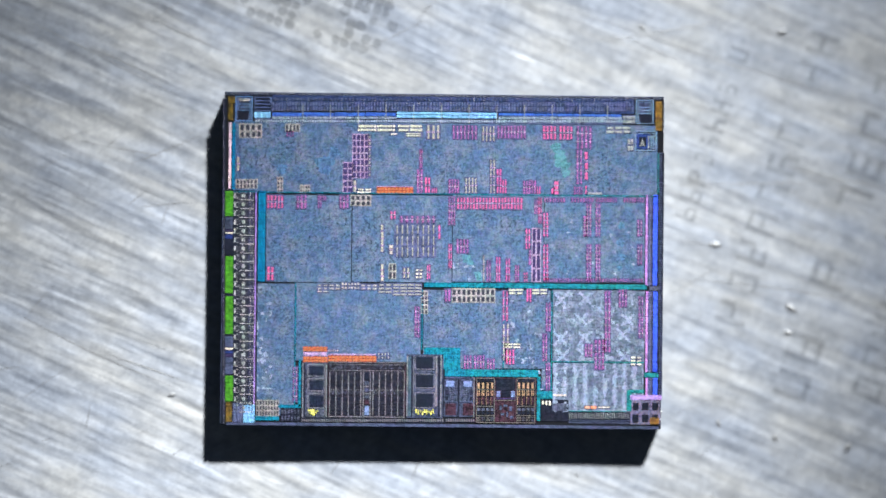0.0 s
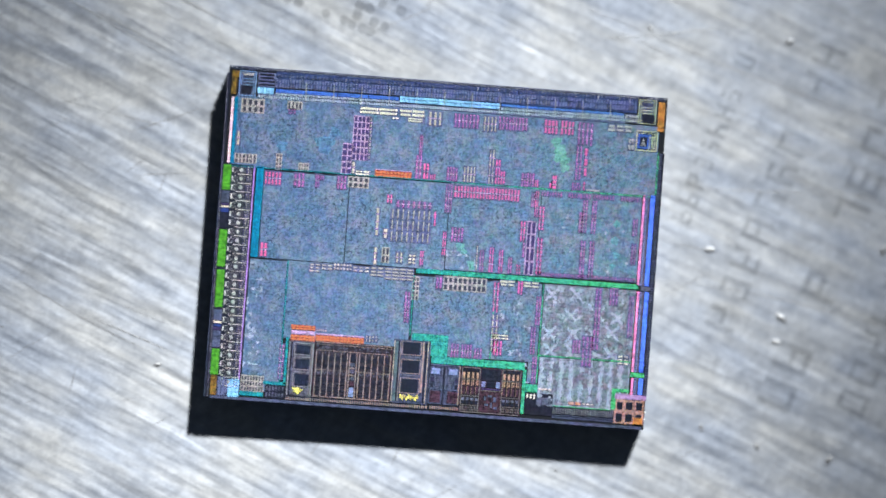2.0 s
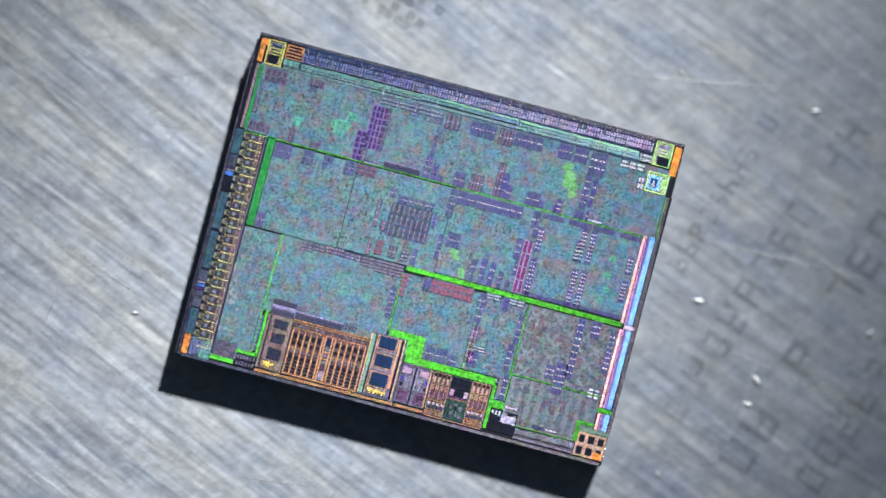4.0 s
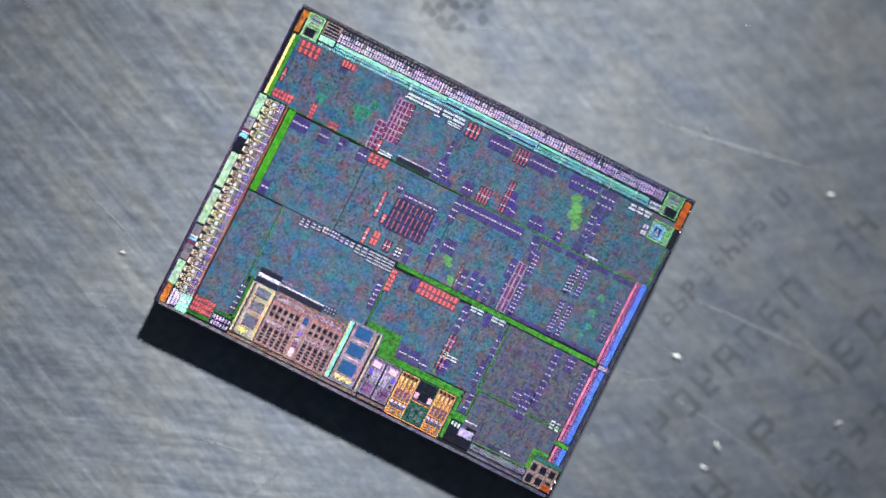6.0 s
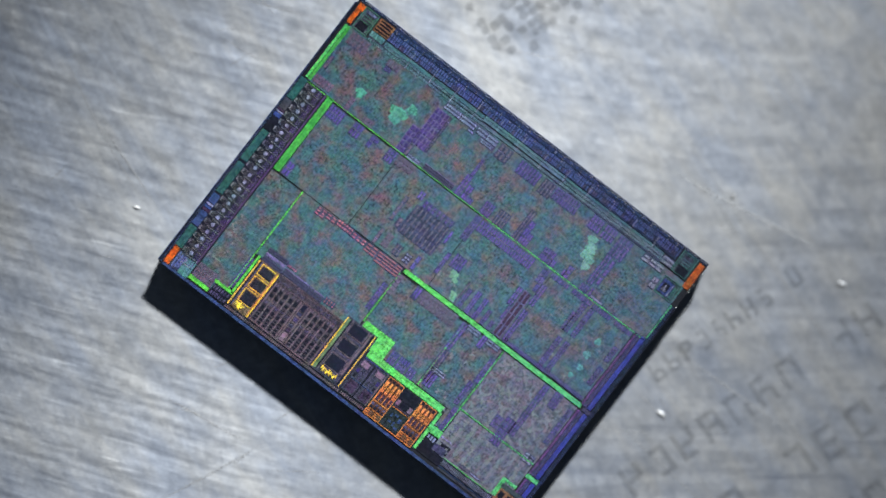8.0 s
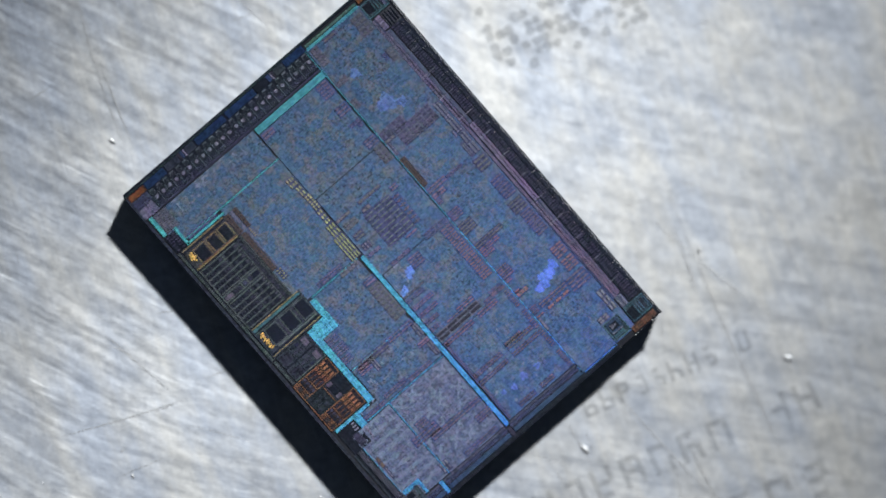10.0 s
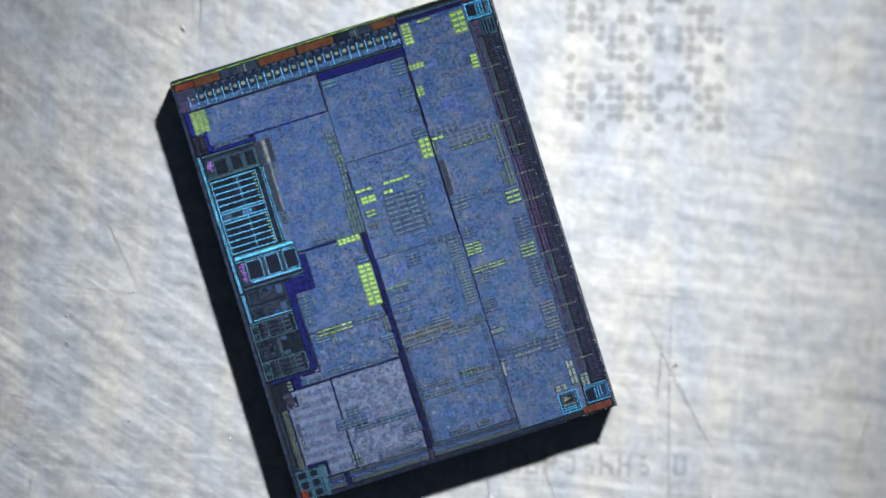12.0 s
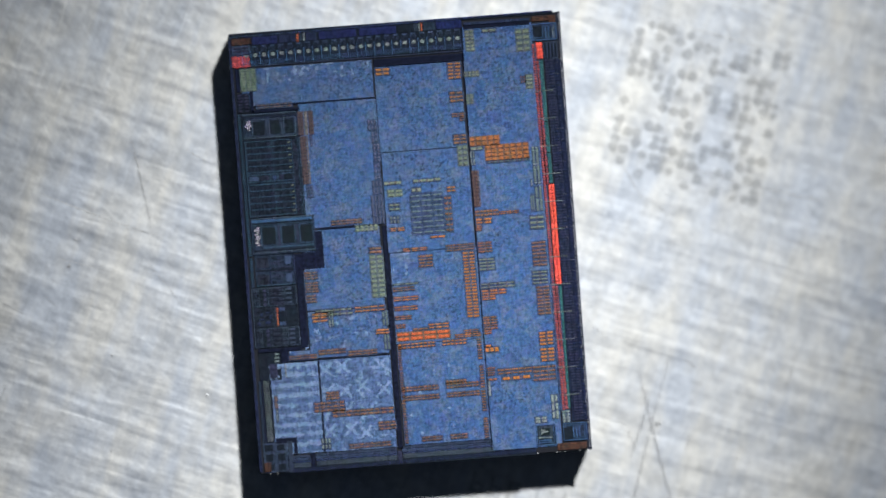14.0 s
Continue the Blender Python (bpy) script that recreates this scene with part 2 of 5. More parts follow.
M_TEAL = grating("guard_channel",
    ((10, 118, 166), (44, 132, 54), (64, 140, 24), (60, 132, 38), (62, 150, 56), (60, 120, 130), (60, 60, 250), (60, 60, 250), (30, 35, 130), (14, 18, 46), (15, 20, 40), (15, 20, 35)), fine=0.4)
M_CORE = grating("cell_core_grey",
    ((62, 64, 78), (60, 68, 100), (236, 98, 98), (232, 94, 94), (80, 76, 98), (74, 76, 88), (94, 100, 92), (70, 86, 82), (56, 90, 88), (166, 210, 96), (92, 116, 92), (110, 116, 108)))
M_LILAC = grating("cell_core_lilac",
    ((126, 88, 152), (60, 58, 120), (54, 40, 104), (58, 50, 110), (64, 54, 122), (76, 72, 96), (92, 80, 92), (90, 88, 80), (58, 80, 112), (48, 82, 126), (70, 74, 76), (104, 80, 64)))
M_PEARL = grating("macro_pearl",
    ((84, 90, 112), (76, 80, 98), (222, 208, 238), (190, 170, 212), (60, 60, 90), (45, 45, 60), (45, 45, 60), (45, 45, 60), (45, 45, 60), (42, 42, 55), (42, 42, 60), (40, 45, 65)), fine=0.6)
M_RUNG = grating("driver_rung",
    ((196, 196, 206), (226, 214, 160), (245, 230, 205), (238, 222, 202), (90, 98, 112), (66, 76, 88), (60, 66, 78), (70, 90, 100), (100, 170, 210), (112, 186, 248), (54, 96, 130), (60, 76, 112)))
M_LATTICE = grating("cell_lattice",
    ((168, 146, 184), (92, 88, 136), (158, 136, 164), (140, 124, 150), (80, 76, 116), (68, 72, 90), (84, 86, 96), (90, 92, 86), (80, 96, 110), (78, 98, 118), (76, 80, 82), (98, 74, 60)))
M_FRAME = grating("cell_frame_lilac",
    ((84, 86, 126), (70, 92, 112), (66, 56, 88), (62, 56, 90), (58, 66, 92), (52, 66, 100), (46, 62, 116), (48, 64, 114), (48, 66, 104), (46, 62, 94), (46, 58, 80), (52, 66, 92)))
M_PEWTER = grating("cell_frame_pewter",
    ((158, 156, 158), (72, 82, 104), (98, 66, 80), (90, 62, 76), (74, 74, 92), (66, 70, 86), (72, 78, 90), (76, 84, 88), (76, 94, 92), (92, 116, 90), (74, 90, 84), (72, 82, 92)))
M_EMBER = grating("fuse_bed",
    ((180, 88, 64), (44, 58, 86), (34, 34, 50), (34, 36, 50), (50, 52, 76), (52, 50, 56), (54, 50, 54), (44, 46, 54), (44, 48, 60), (44, 52, 68), (44, 50, 62), (72, 58, 60)))
M_MUX = grating("multiplexer_cell",
    ((66, 60, 104), (52, 48, 100), (104, 34, 60), (92, 40, 66), (60, 52, 104), (60, 62, 84), (70, 72, 90), (74, 76, 80), (58, 74, 100), (50, 72, 110), (66, 66, 68), (150, 94, 52)))
M_NAVY = grating("pad_bed",
    ((50, 66, 108), (40, 54, 94), (40, 38, 44), (34, 34, 44), (34, 46, 74), (26, 30, 40), (26, 32, 40), (26, 32, 40), (26, 34, 46), (26, 34, 50), (24, 30, 44), (24, 32, 52)), fine=0.6)
M_FRINGE = grating("rail_fringe",
    ((158, 178, 202), (84, 116, 112), (168, 206, 226), (96, 180, 190), (66, 104, 112), (84, 82, 104), (116, 80, 100), (74, 62, 88), (60, 60, 86), (52, 50, 72), (52, 48, 70), (150, 70, 68)))
M_DIM = grating("memory_dim",
    ((158, 166, 168), (80, 92, 116), (205, 208, 222), (180, 186, 204), (110, 118, 146), (90, 92, 108), (90, 95, 108), (84, 92, 108), (88, 104, 114), (110, 126, 110), (96, 108, 110), (110, 122, 124)))
M_SENSOR = grating("sensor_navy",
    ((44, 62, 124), (60, 104, 190), (150, 220, 240), (120, 196, 226), (44, 56, 120), (40, 54, 80), (38, 54, 66), (38, 54, 66), (42, 60, 74), (50, 62, 74), (36, 46, 58), (44, 56, 68)))
M_MAUVE = grating("macro_mauve",
    ((40, 40, 50), (62, 50, 50), (142, 114, 116), (116, 94, 106), (58, 54, 64), (34, 38, 46), (30, 38, 42), (32, 42, 46), (22, 30, 40), (18, 26, 36), (20, 28, 38), (28, 36, 48)), fine=0.7, patch=4.0)
M_CELL = grating("macro_cell_mauve",
    ((44, 44, 54), (60, 44, 46), (100, 78, 94), (84, 70, 86), (44, 42, 54), (28, 32, 40), (26, 32, 38), (26, 34, 40), (18, 24, 32), (15, 20, 28), (18, 24, 32), (24, 30, 40)), fine=0.6, patch=4.0)
M_TAP = grating("driver_tap",
    ((84, 88, 124), (120, 100, 100), (128, 104, 232), (150, 120, 224), (76, 64, 110), (58, 62, 84), (54, 60, 74), (60, 70, 80), (76, 110, 150), (80, 116, 190), (46, 70, 104), (56, 68, 104)))


M_TICK = grating("rim_line",
    ((96, 98, 118), (84, 80, 100), (110, 84, 120), (70, 58, 130), (46, 60, 90), (44, 60, 60), (60, 80, 50), (110, 150, 60), (150, 200, 70), (110, 150, 80), (60, 80, 80), (40, 48, 120)), fine=0.8)
M_CREAM = grating("macro_cream",
    ((74, 80, 98), (112, 92, 80), (178, 168, 160), (146, 138, 138), (96, 80, 60), (46, 48, 52), (36, 44, 50), (38, 46, 50), (34, 48, 58), (32, 46, 62), (28, 38, 52), (34, 46, 62)), fine=0.7)
M_AMBER = grating("macro_amber",
    ((112, 110, 108), (80, 78, 98), (222, 162, 106), (236, 164, 96), (206, 126, 66), (110, 78, 58), (50, 58, 60), (54, 64, 64), (60, 96, 108), (62, 100, 118), (42, 58, 72), (54, 64, 80)), fine=0.5)
M_VERDI = grating("macro_verdigris",
    ((66, 46, 56), (40, 36, 46), (48, 92, 82), (40, 82, 72), (34, 44, 44), (26, 32, 36), (26, 32, 36), (28, 36, 38), (26, 34, 42), (24, 32, 44), (20, 28, 36), (30, 36, 46)), fine=0.8, patch=3.0)
M_BLUSH = grating("macro_blush",
    ((118, 138, 186), (92, 92, 120), (240, 190, 214), (236, 178, 204), (110, 90, 110), (70, 66, 80), (52, 60, 70), (50, 62, 72), (50, 70, 90), (46, 66, 96), (40, 54, 76), (56, 70, 96)), fine=0.4)
M_INDIGO = grating("macro_indigo",
    ((42, 46, 66), (44, 40, 84), (96, 90, 246), (82, 70, 236), (48, 42, 100), (30, 34, 52), (30, 38, 48), (30, 40, 46), (34, 60, 110), (34, 60, 120), (26, 36, 56), (32, 42, 62)), fine=0.5)
M_PLUM = grating("macro_plum",
    ((64, 44, 56), (56, 44, 64), (122, 86, 130), (104, 76, 116), (52, 42, 64), (32, 34, 44), (28, 36, 42), (30, 38, 44), (26, 36, 46), (24, 34, 48), (24, 30, 40), (34, 38, 50)), fine=0.7, patch=4.0)
M_UMBER = grating("wing_bed",
    ((34, 33, 38), (40, 33, 36), (142, 100, 74), (124, 86, 64), (88, 56, 40), (40, 32, 32), (24, 28, 34), (24, 30, 34), (24, 32, 40), (22, 30, 42), (20, 26, 36), (26, 32, 42)), fine=0.6)
M_AQUA = grating("macro_aqua",
    ((70, 90, 108), (96, 110, 100), (150, 230, 222), (118, 212, 206), (90, 110, 72), (50, 80, 90), (60, 90, 100), (90, 130, 150), (90, 190, 210), (80, 170, 220), (50, 80, 110), (50, 75, 110)), fine=0.5)
M_FINGER = grating("bus_finger",
    ((104, 108, 150), (120, 128, 190), (246, 168, 196), (240, 130, 180), (70, 56, 120), (48, 54, 76), (44, 54, 70), (44, 54, 70), (44, 56, 72), (44, 58, 74), (40, 48, 62), (42, 50, 68)))
M_STUD = grating("rim_stud",
    ((160, 160, 176), (226, 228, 236), (196, 186, 196), (180, 172, 186), (150, 150, 160), (140, 140, 150), (150, 150, 156), (160, 160, 166), (190, 190, 196), (180, 180, 186), (130, 132, 140), (110, 114, 126)))
M_HEM = grating("column_hem",
    ((172, 138, 224), (84, 80, 100), (156, 90, 70), (140, 76, 64), (70, 52, 96), (52, 54, 76), (46, 54, 70), (46, 56, 70), (46, 58, 74), (44, 58, 76), (40, 48, 64), (40, 48, 66)))
M_CAP = grating("corner_cap",
    ((188, 158, 240), (120, 92, 84), (64, 124, 114), (38, 106, 98), (54, 64, 70), (46, 56, 66), (44, 56, 66), (44, 60, 70), (50, 90, 104), (48, 88, 108), (40, 52, 66), (42, 50, 68)))
M_LOUVRE = grating("window_gilt",
    ((128, 134, 144), (86, 92, 112), (206, 194, 150), (186, 176, 118), (232, 188, 62), (110, 102, 78), (58, 68, 70), (58, 78, 80), (60, 90, 100), (60, 90, 110), (50, 70, 90), (70, 80, 90)))
M_FILE = grating("driver_file",
    ((104, 108, 120), (112, 108, 96), (236, 216, 184), (216, 198, 172), (66, 72, 86), (52, 60, 70), (52, 58, 68), (56, 66, 74), (50, 70, 92), (44, 64, 98), (38, 54, 78), (46, 56, 76)))
M_YOKE = grating("corner_yoke",
    ((80, 98, 142), (184, 128, 82), (150, 138, 140), (128, 120, 132), (120, 84, 54), (50, 54, 62), (46, 56, 64), (48, 60, 68), (50, 84, 98), (48, 82, 104), (38, 50, 64), (44, 54, 74)), fine=0.6)
M_SHOAL = grating("rail_shoal",
    ((126, 186, 236), (72, 104, 112), (120, 158, 182), (88, 142, 164), (60, 98, 110), (84, 82, 104), (88, 68, 96), (66, 60, 86), (58, 60, 88), (50, 46, 70), (50, 44, 66), (206, 80, 66)), fine=0.7)


def silicon():
    m = Mat("silicon")
    p = m.node("ShaderNodeBsdfPrincipled")
    vec = m.coords((1 / U, 1 / U, 1 / U))
    p.inputs["Base Color"].default_value = (0.014, 0.015, 0.019, 1)
    p.inputs["Roughness"].default_value = 0.35
    p.inputs["Specular IOR Level"].default_value = 0.4
    b = m.node("ShaderNodeBump", Strength=0.6, Distance=1.5e-5, Height=m.noise(vec, 0.3, 3.0))
    m.set(p, "Normal", b.outputs[0])
    return m.done(p.outputs[0])


BRUSH = tuple(GRATE_AZ + 90 + a for a in (-3, 42, 60, 88))   # directions of the main brushings on the spreader


def brushed_metal(name="brushed_metal", tone=1.0):
    """Nickel-plated copper, brushed along crossing directions, each with its own fine furrows."""
    m = Mat(name)
    unit = m.coords((1 / U, 1 / U, 0))
    dents = m.noise(unit, 0.02, 3.0, 0.6)
    mott = m.math("ADD", m.math("MULTIPLY", m.noise(m.coords((0.0022 / U, 0.014 / U, 0), -BRUSH[0] - 4), 1.0, 3.0, 0.6), 0.6), m.math("MULTIPLY", m.noise(unit, 0.008, 3.0, 0.55), 0.4))
    soil_and_grade = m.ramp(m.math("ADD", m.math("MULTIPLY", m.noise(unit, 0.035, 3.0, 0.65), 0.6), m.math("MULTIPLY", m.noise(unit, 0.009, 2.0, 0.5), 0.4)), 0.40, 0.54, 0.85, 1.03)
    soil_and_grade = m.math("MULTIPLY", soil_and_grade, m.ramp(m.math("ADD", m.math("MULTIPLY", m.noise(unit, 0.06, 2.0, 0.5, 0.6), 0.55), m.math("MULTIPLY", m.noise(unit, 0.022, 2.0, 0.5, 0.8), 0.45)), 0.38, 0.6, 0.88, 1.08))
    tint = m.mix(m.ramp(mott, 0.40, 0.60), tuple(v * tone for v in (0.535, 0.562, 0.592)), tuple(v * tone for v in (0.668, 0.65, 0.598)))
    tang = m.node("ShaderNodeTangent")
    tang.direction_type = "UV_MAP"
    # the second brushing (swept) covers one side of the lid alone
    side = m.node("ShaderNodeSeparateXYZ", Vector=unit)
    # brightness graded into the lid's colour: lighter towards -x, darker towards +x
    soil_and_grade = m.math("MULTIPLY", soil_and_grade, m.math("MULTIPLY", m.ramp(side.outputs[0], -650, 700, 1.1, 0.84), m.ramp(side.outputs[1], -300, 600, 0.99, 1.0)))
    swept = m.ramp(side.outputs[0], -150, 480, 0.38, 0.05)
    shader = None
    for turn, share in zip(BRUSH, (1.0, swept, m.ramp(side.outputs[1], -400, 500, 0.27, 0.34), m.ramp(side.outputs[1], -400, 500, 0.27, 0.34))):
        height = m.math("MULTIPLY", dents, 0.5)
        for off, wide, long_, weight in ((0, 0.05, 0.0035, 0.55), (5, 0.09, 0.006, 0.15), (-4, 0.012, 0.0012, 3.2), (3, 0.026, 0.0022, 2.0)):
            v = m.coords((long_ / U, wide / U, 0), -turn - off, (turn + off * 9, turn * 2, 0))
            height = m.math("ADD", height, m.math("MULTIPLY", m.noise(v, 1.0, 2.0, 0.55), weight))
        b = m.node("ShaderNodeBump", Strength=1.0, Distance=1.5 * U, Height=height)
        # worn streaks and painted glints, bright where they face the lamp; deeper towards one side
        long_streak = m.noise(m.coords((0.0042 / U, 0.062 / U, 0), -turn + 3, (turn * 3, turn, 0)), 1.0, 3.0, 0.6, 0.3)
        short_streak = m.noise(m.coords((0.011 / U, 0.085 / U, 0), -turn - 6, (turn, turn * 5, 0)), 1.0, 2.0, 0.6, 0.4)
        # sparse highlights put into the colour along the brushing
        glint = m.noise(m.coords((0.007 / U, 0.11 / U, 0), -turn - 2, (turn * 2, turn * 4, 0)), 1.0, 2.0, 0.5, 0.2)
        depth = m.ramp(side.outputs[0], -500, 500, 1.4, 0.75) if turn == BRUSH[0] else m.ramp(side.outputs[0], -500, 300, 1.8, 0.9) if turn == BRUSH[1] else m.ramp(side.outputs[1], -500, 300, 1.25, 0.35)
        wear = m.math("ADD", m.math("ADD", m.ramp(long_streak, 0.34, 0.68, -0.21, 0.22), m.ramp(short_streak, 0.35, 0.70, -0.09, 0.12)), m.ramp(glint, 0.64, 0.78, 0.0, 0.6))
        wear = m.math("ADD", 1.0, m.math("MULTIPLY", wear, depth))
        lined = m.node("ShaderNodeVectorMath")
        lined.operation = "SCALE"
        m.set(lined, 0, m.mix(1.0, tint, (1.0, 1.0, 1.0) if turn < BRUSH[2] else (1.04, 1.0, 0.93), "MULTIPLY"))
        m.set(lined, "Scale", m.math("MULTIPLY", wear, soil_and_grade))
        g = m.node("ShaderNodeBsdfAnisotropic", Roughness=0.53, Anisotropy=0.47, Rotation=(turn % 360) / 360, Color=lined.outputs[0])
        g.distribution = "BECKMANN"
        m.set(g, "Tangent", tang.outputs[0])
        m.set(g, "Normal", b.outputs[0])
        if shader is None:
            shader = g.outputs[0]
        else:
            mx = m.node("ShaderNodeMixShader")
            m.set(mx, 0, share)
            m.set(mx, 1, shader)
            m.set(mx, 2, g.outputs[0])
            shader = mx.outputs[0]
    wide = m.node("ShaderNodeBsdfAnisotropic", Roughness=0.66, Color=m.mix(1.0, tint, (0.84, 0.96, 1.2), "MULTIPLY"))
    mx = m.node("ShaderNodeMixShader")
    mx.inputs[0].default_value = 0.16
    m.set(mx, 1, shader)
    m.set(mx, 2, wide.outputs[0])
    return m.done(mx.outputs[0])


def burr_metal():
    m = Mat("burnished_metal")
    p = m.node("ShaderNodeBsdfPrincipled", Metallic=1.0, Roughness=0.47)
    m.set(p, "Base Color", m.mix(m.noise(m.coords((1 / U, 1 / U, 1 / U)), 0.05, 2.0), (0.5, 0.5, 0.5), (0.66, 0.64, 0.58)))
    return m.done(p.outputs[0])


def bench_top():
    m = Mat("bench_top")
    vec = m.coords((1, 1, 1))
    p = m.node("ShaderNodeBsdfPrincipled", Roughness=0.7)
    m.set(p, "Base Color", m.mix(m.noise(vec, 300, 4.0), (0.03, 0.03, 0.033), (0.06, 0.06, 0.06)))
    return m.done(p.outputs[0])


M_SILICON, M_METAL, M_BENCH, M_BURR = silicon(), brushed_metal(), bench_top(), burr_metal()
M_WORN, M_PEEN = brushed_metal("worn_marking", 0.76), brushed_metal("peened_metal", 0.7)


# ---- building helpers ----
def part(name, bm, material, parent, label=""):
    me = bpy.data.meshes.new(name)
    bm.to_mesh(me)
    bm.free()
    me.materials.append(material)
    ob = new(name, me)
    ob.parent = parent
    if label:
        tagged(ob, label)
    return ob


SKEW = radians(0.61)


def mask(x, y):
    """Die coordinates (m) of a place on the mask drawing (units, y down)."""
    dx, dy = (x - 784.3) * 1.0015, (y - 463.3) * 1.0015
    return ((math.cos(SKEW) * dx + math.sin(SKEW) * dy) * U, -(-math.sin(SKEW) * dx + math.cos(SKEW) * dy) * U)


def slab(bm, x0, y0, x1, y1, z0, z1, edge=0.25):
    """A flat piece with a chamfered rim over the mask rectangle, from height z0 to z1 (units over the die's face)."""
    cx, cy = mask((x0 + x1) / 2, (y0 + y1) / 2)
    w, h = abs(x1 - x0) / 2 * U, abs(y1 - y0) / 2 * U
    e = min(edge * U, w * 0.4, h * 0.4)
    lo = [bm.verts.new((cx + sx * w, cy + sy * h, z0 * U)) for sx, sy in ((-1, -1), (1, -1), (1, 1), (-1, 1))]
    hi = [bm.verts.new((cx + sx * (w - e), cy + sy * (h - e), z1 * U)) for sx, sy in ((-1, -1), (1, -1), (1, 1), (-1, 1))]
    bm.faces.new(hi)
    for i in range(4):
        j = (i + 1) % 4
        bm.faces.new((lo[i], lo[j], hi[j], hi[i]))


def block(name, mat, x0, y0, x1, y1, z0=0.0, z1=0.8, parent=None, label=""):
    bm = bmesh.new()
    slab(bm, x0, y0, x1, y1, z0, z1)
    return part(name, bm, mat, parent or die, label)


def pieces(name, mat, rects, z0, z1, parent):
    for r in rects:
        block(name, mat, *r, z0, z1, parent=parent)


# ---- the setting: bench and heat spreader ----
def build_bench():
    bm = bmesh.new()
    bmesh.ops.create_cube(bm, size=1.0, matrix=Matrix.Translation((0, 0, -DIE_T - 0.0032 - 0.01)) @ Matrix.Diagonal((0.5, 0.4, 0.02, 1)))
    me = bpy.data.meshes.new("bench_top")
    bm.to_mesh(me)
    bm.free()
    me.materials.append(M_BENCH)
    return tagged(new("bench_top", me), "dark matt bench top under the heat spreader", "bench", kind="structure")


CROWN = 0.35               # the lid is slightly crowned: radius of its top (m)


def crown(x, y):
    return -(x * x + y * y) / (2 * CROWN)


def flat_uv(bm):
    layer = bm.loops.layers.uv.new("plan")
    for f in bm.faces:
        for l in f.loops:
            l[layer].uv = (l.vert.co.x * 20, l.vert.co.y * 20)


def build_spreader():
    """The stamped lid of a processor, its top at local z = 0."""
    bm = bmesh.new()
    bmesh.ops.create_cube(bm, size=1.0, matrix=Matrix.Translation((0, 0, -0.0016)) @ Matrix.Diagonal((0.0385, 0.0385, 0.0032, 1)))
    bmesh.ops.bevel(bm, geom=[e for e in bm.edges if abs(e.verts[0].co.z - e.verts[1].co.z) > 1e-4], offset=0.002, segments=6, profile=0.5, affect="EDGES")
    bmesh.ops.bevel(bm, geom=[e for e in bm.edges if e.verts[0].co.z > -1e-5 and e.verts[1].co.z > -1e-5], offset=0.0003, segments=3, profile=0.5, affect="EDGES")
    for axis in ((1, 0, 0), (0, 1, 0)):
        for k in range(-11, 12):
            bmesh.ops.bisect_plane(bm, geom=bm.verts[:] + bm.edges[:] + bm.faces[:], plane_co=[v * k * 0.0016 for v in axis], plane_no=axis)
    for v in bm.verts:
        if v.co.z > -0.0016:
            v.co.z += crown(v.co.x, v.co.y)
    for f in bm.faces:
        f.smooth = f.normal.z > 0.9
    flat_uv(bm)
    me = bpy.data.meshes.new("heat_spreader")
    bm.to_mesh(me)
    bm.free()
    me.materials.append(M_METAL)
    return tagged(new("heat_spreader", me), "scratched brushed silvery metal heat spreader with worn markings", "metal plate")


bench = build_bench()
spreader = build_spreader()
TEXT = radians(72.0)       # the way the markings run on the spreader


def plan(cx, cy, along, up):
    """Spreader coordinates (m) of a place along and up from the centre (units) of a marking."""
    return ((cx + along * math.cos(TEXT) - up * math.sin(TEXT)) * U, (cy + along * math.sin(TEXT) + up * math.cos(TEXT)) * U)


def marking_bars(rng):
    """Lettering worn past reading: plain bars of its size."""
    for cx, cy, length, height, chars in ((481, 238, 330, 36, 10), (599, 163, 560, 54, 10), (715, 60, 620, 62, 9), (842, 30, 560, 54, 10)):
        pitch = length / chars
        for k in range(chars):
            if rng.random() < 0.08:
                continue
            a0 = -length / 2 + k * pitch
            w, t = pitch * 0.7, height * 0.17
            mid = (height - t) / 2
            strokes = [(0, 0, t, height), (w - t, 0, w, height * 0.5), (w - t, height * 0.5, w, height), (t, height - t, w - t, height), (t, mid, w - t, mid + t), (t, 0, w - t, t)]
            bm = bmesh.new()
            for x0, y0, x1, y1 in rng.sample(strokes, rng.choice((3, 4, 4, 5))):
                p = [plan(cx, cy, a0 + x, y - height / 2) for x, y in ((x0, y0), (x1, y0), (x1, y1), (x0, y1))]
                bm.faces.new([bm.verts.new((*q, 0.25 * U + crown(*q))) for q in p])
            flat_uv(bm)
            part("marking_bar", bm, M_WORN, spreader, "faint engraved marking bars")


def peened_patch(rng):
    """A square field of small dark peened marks in rows, partly scraped away."""
    bm = bmesh.new()
    n, step = 16, 17.6
    for j in range(n):
        for i in range(n):
            if rng.random() < 0.52:
                continue
            cx, cy, r = (i - 7.5) * step + rng.gauss(0, 1.2), (j - 7.5) * step + rng.gauss(0, 1.2), step * rng.uniform(0.42, 0.6)
            ring = []
            for q in range(8):
                th, k = q * math.pi / 4, r * rng.uniform(0.8, 1.15)
                p = plan(-194, 532, cx + k * math.cos(th), cy + k * math.sin(th))
                ring.append(bm.verts.new((*p, (0.2 + 0.003 * (i % 2 + 2 * (j % 2))) * U + crown(*p))))
            bm.faces.new(ring)
    flat_uv(bm)
    tagged(part("peened_mark", bm, M_PEEN, spreader, "dark worn peened marks in rows"), kind="stuff")


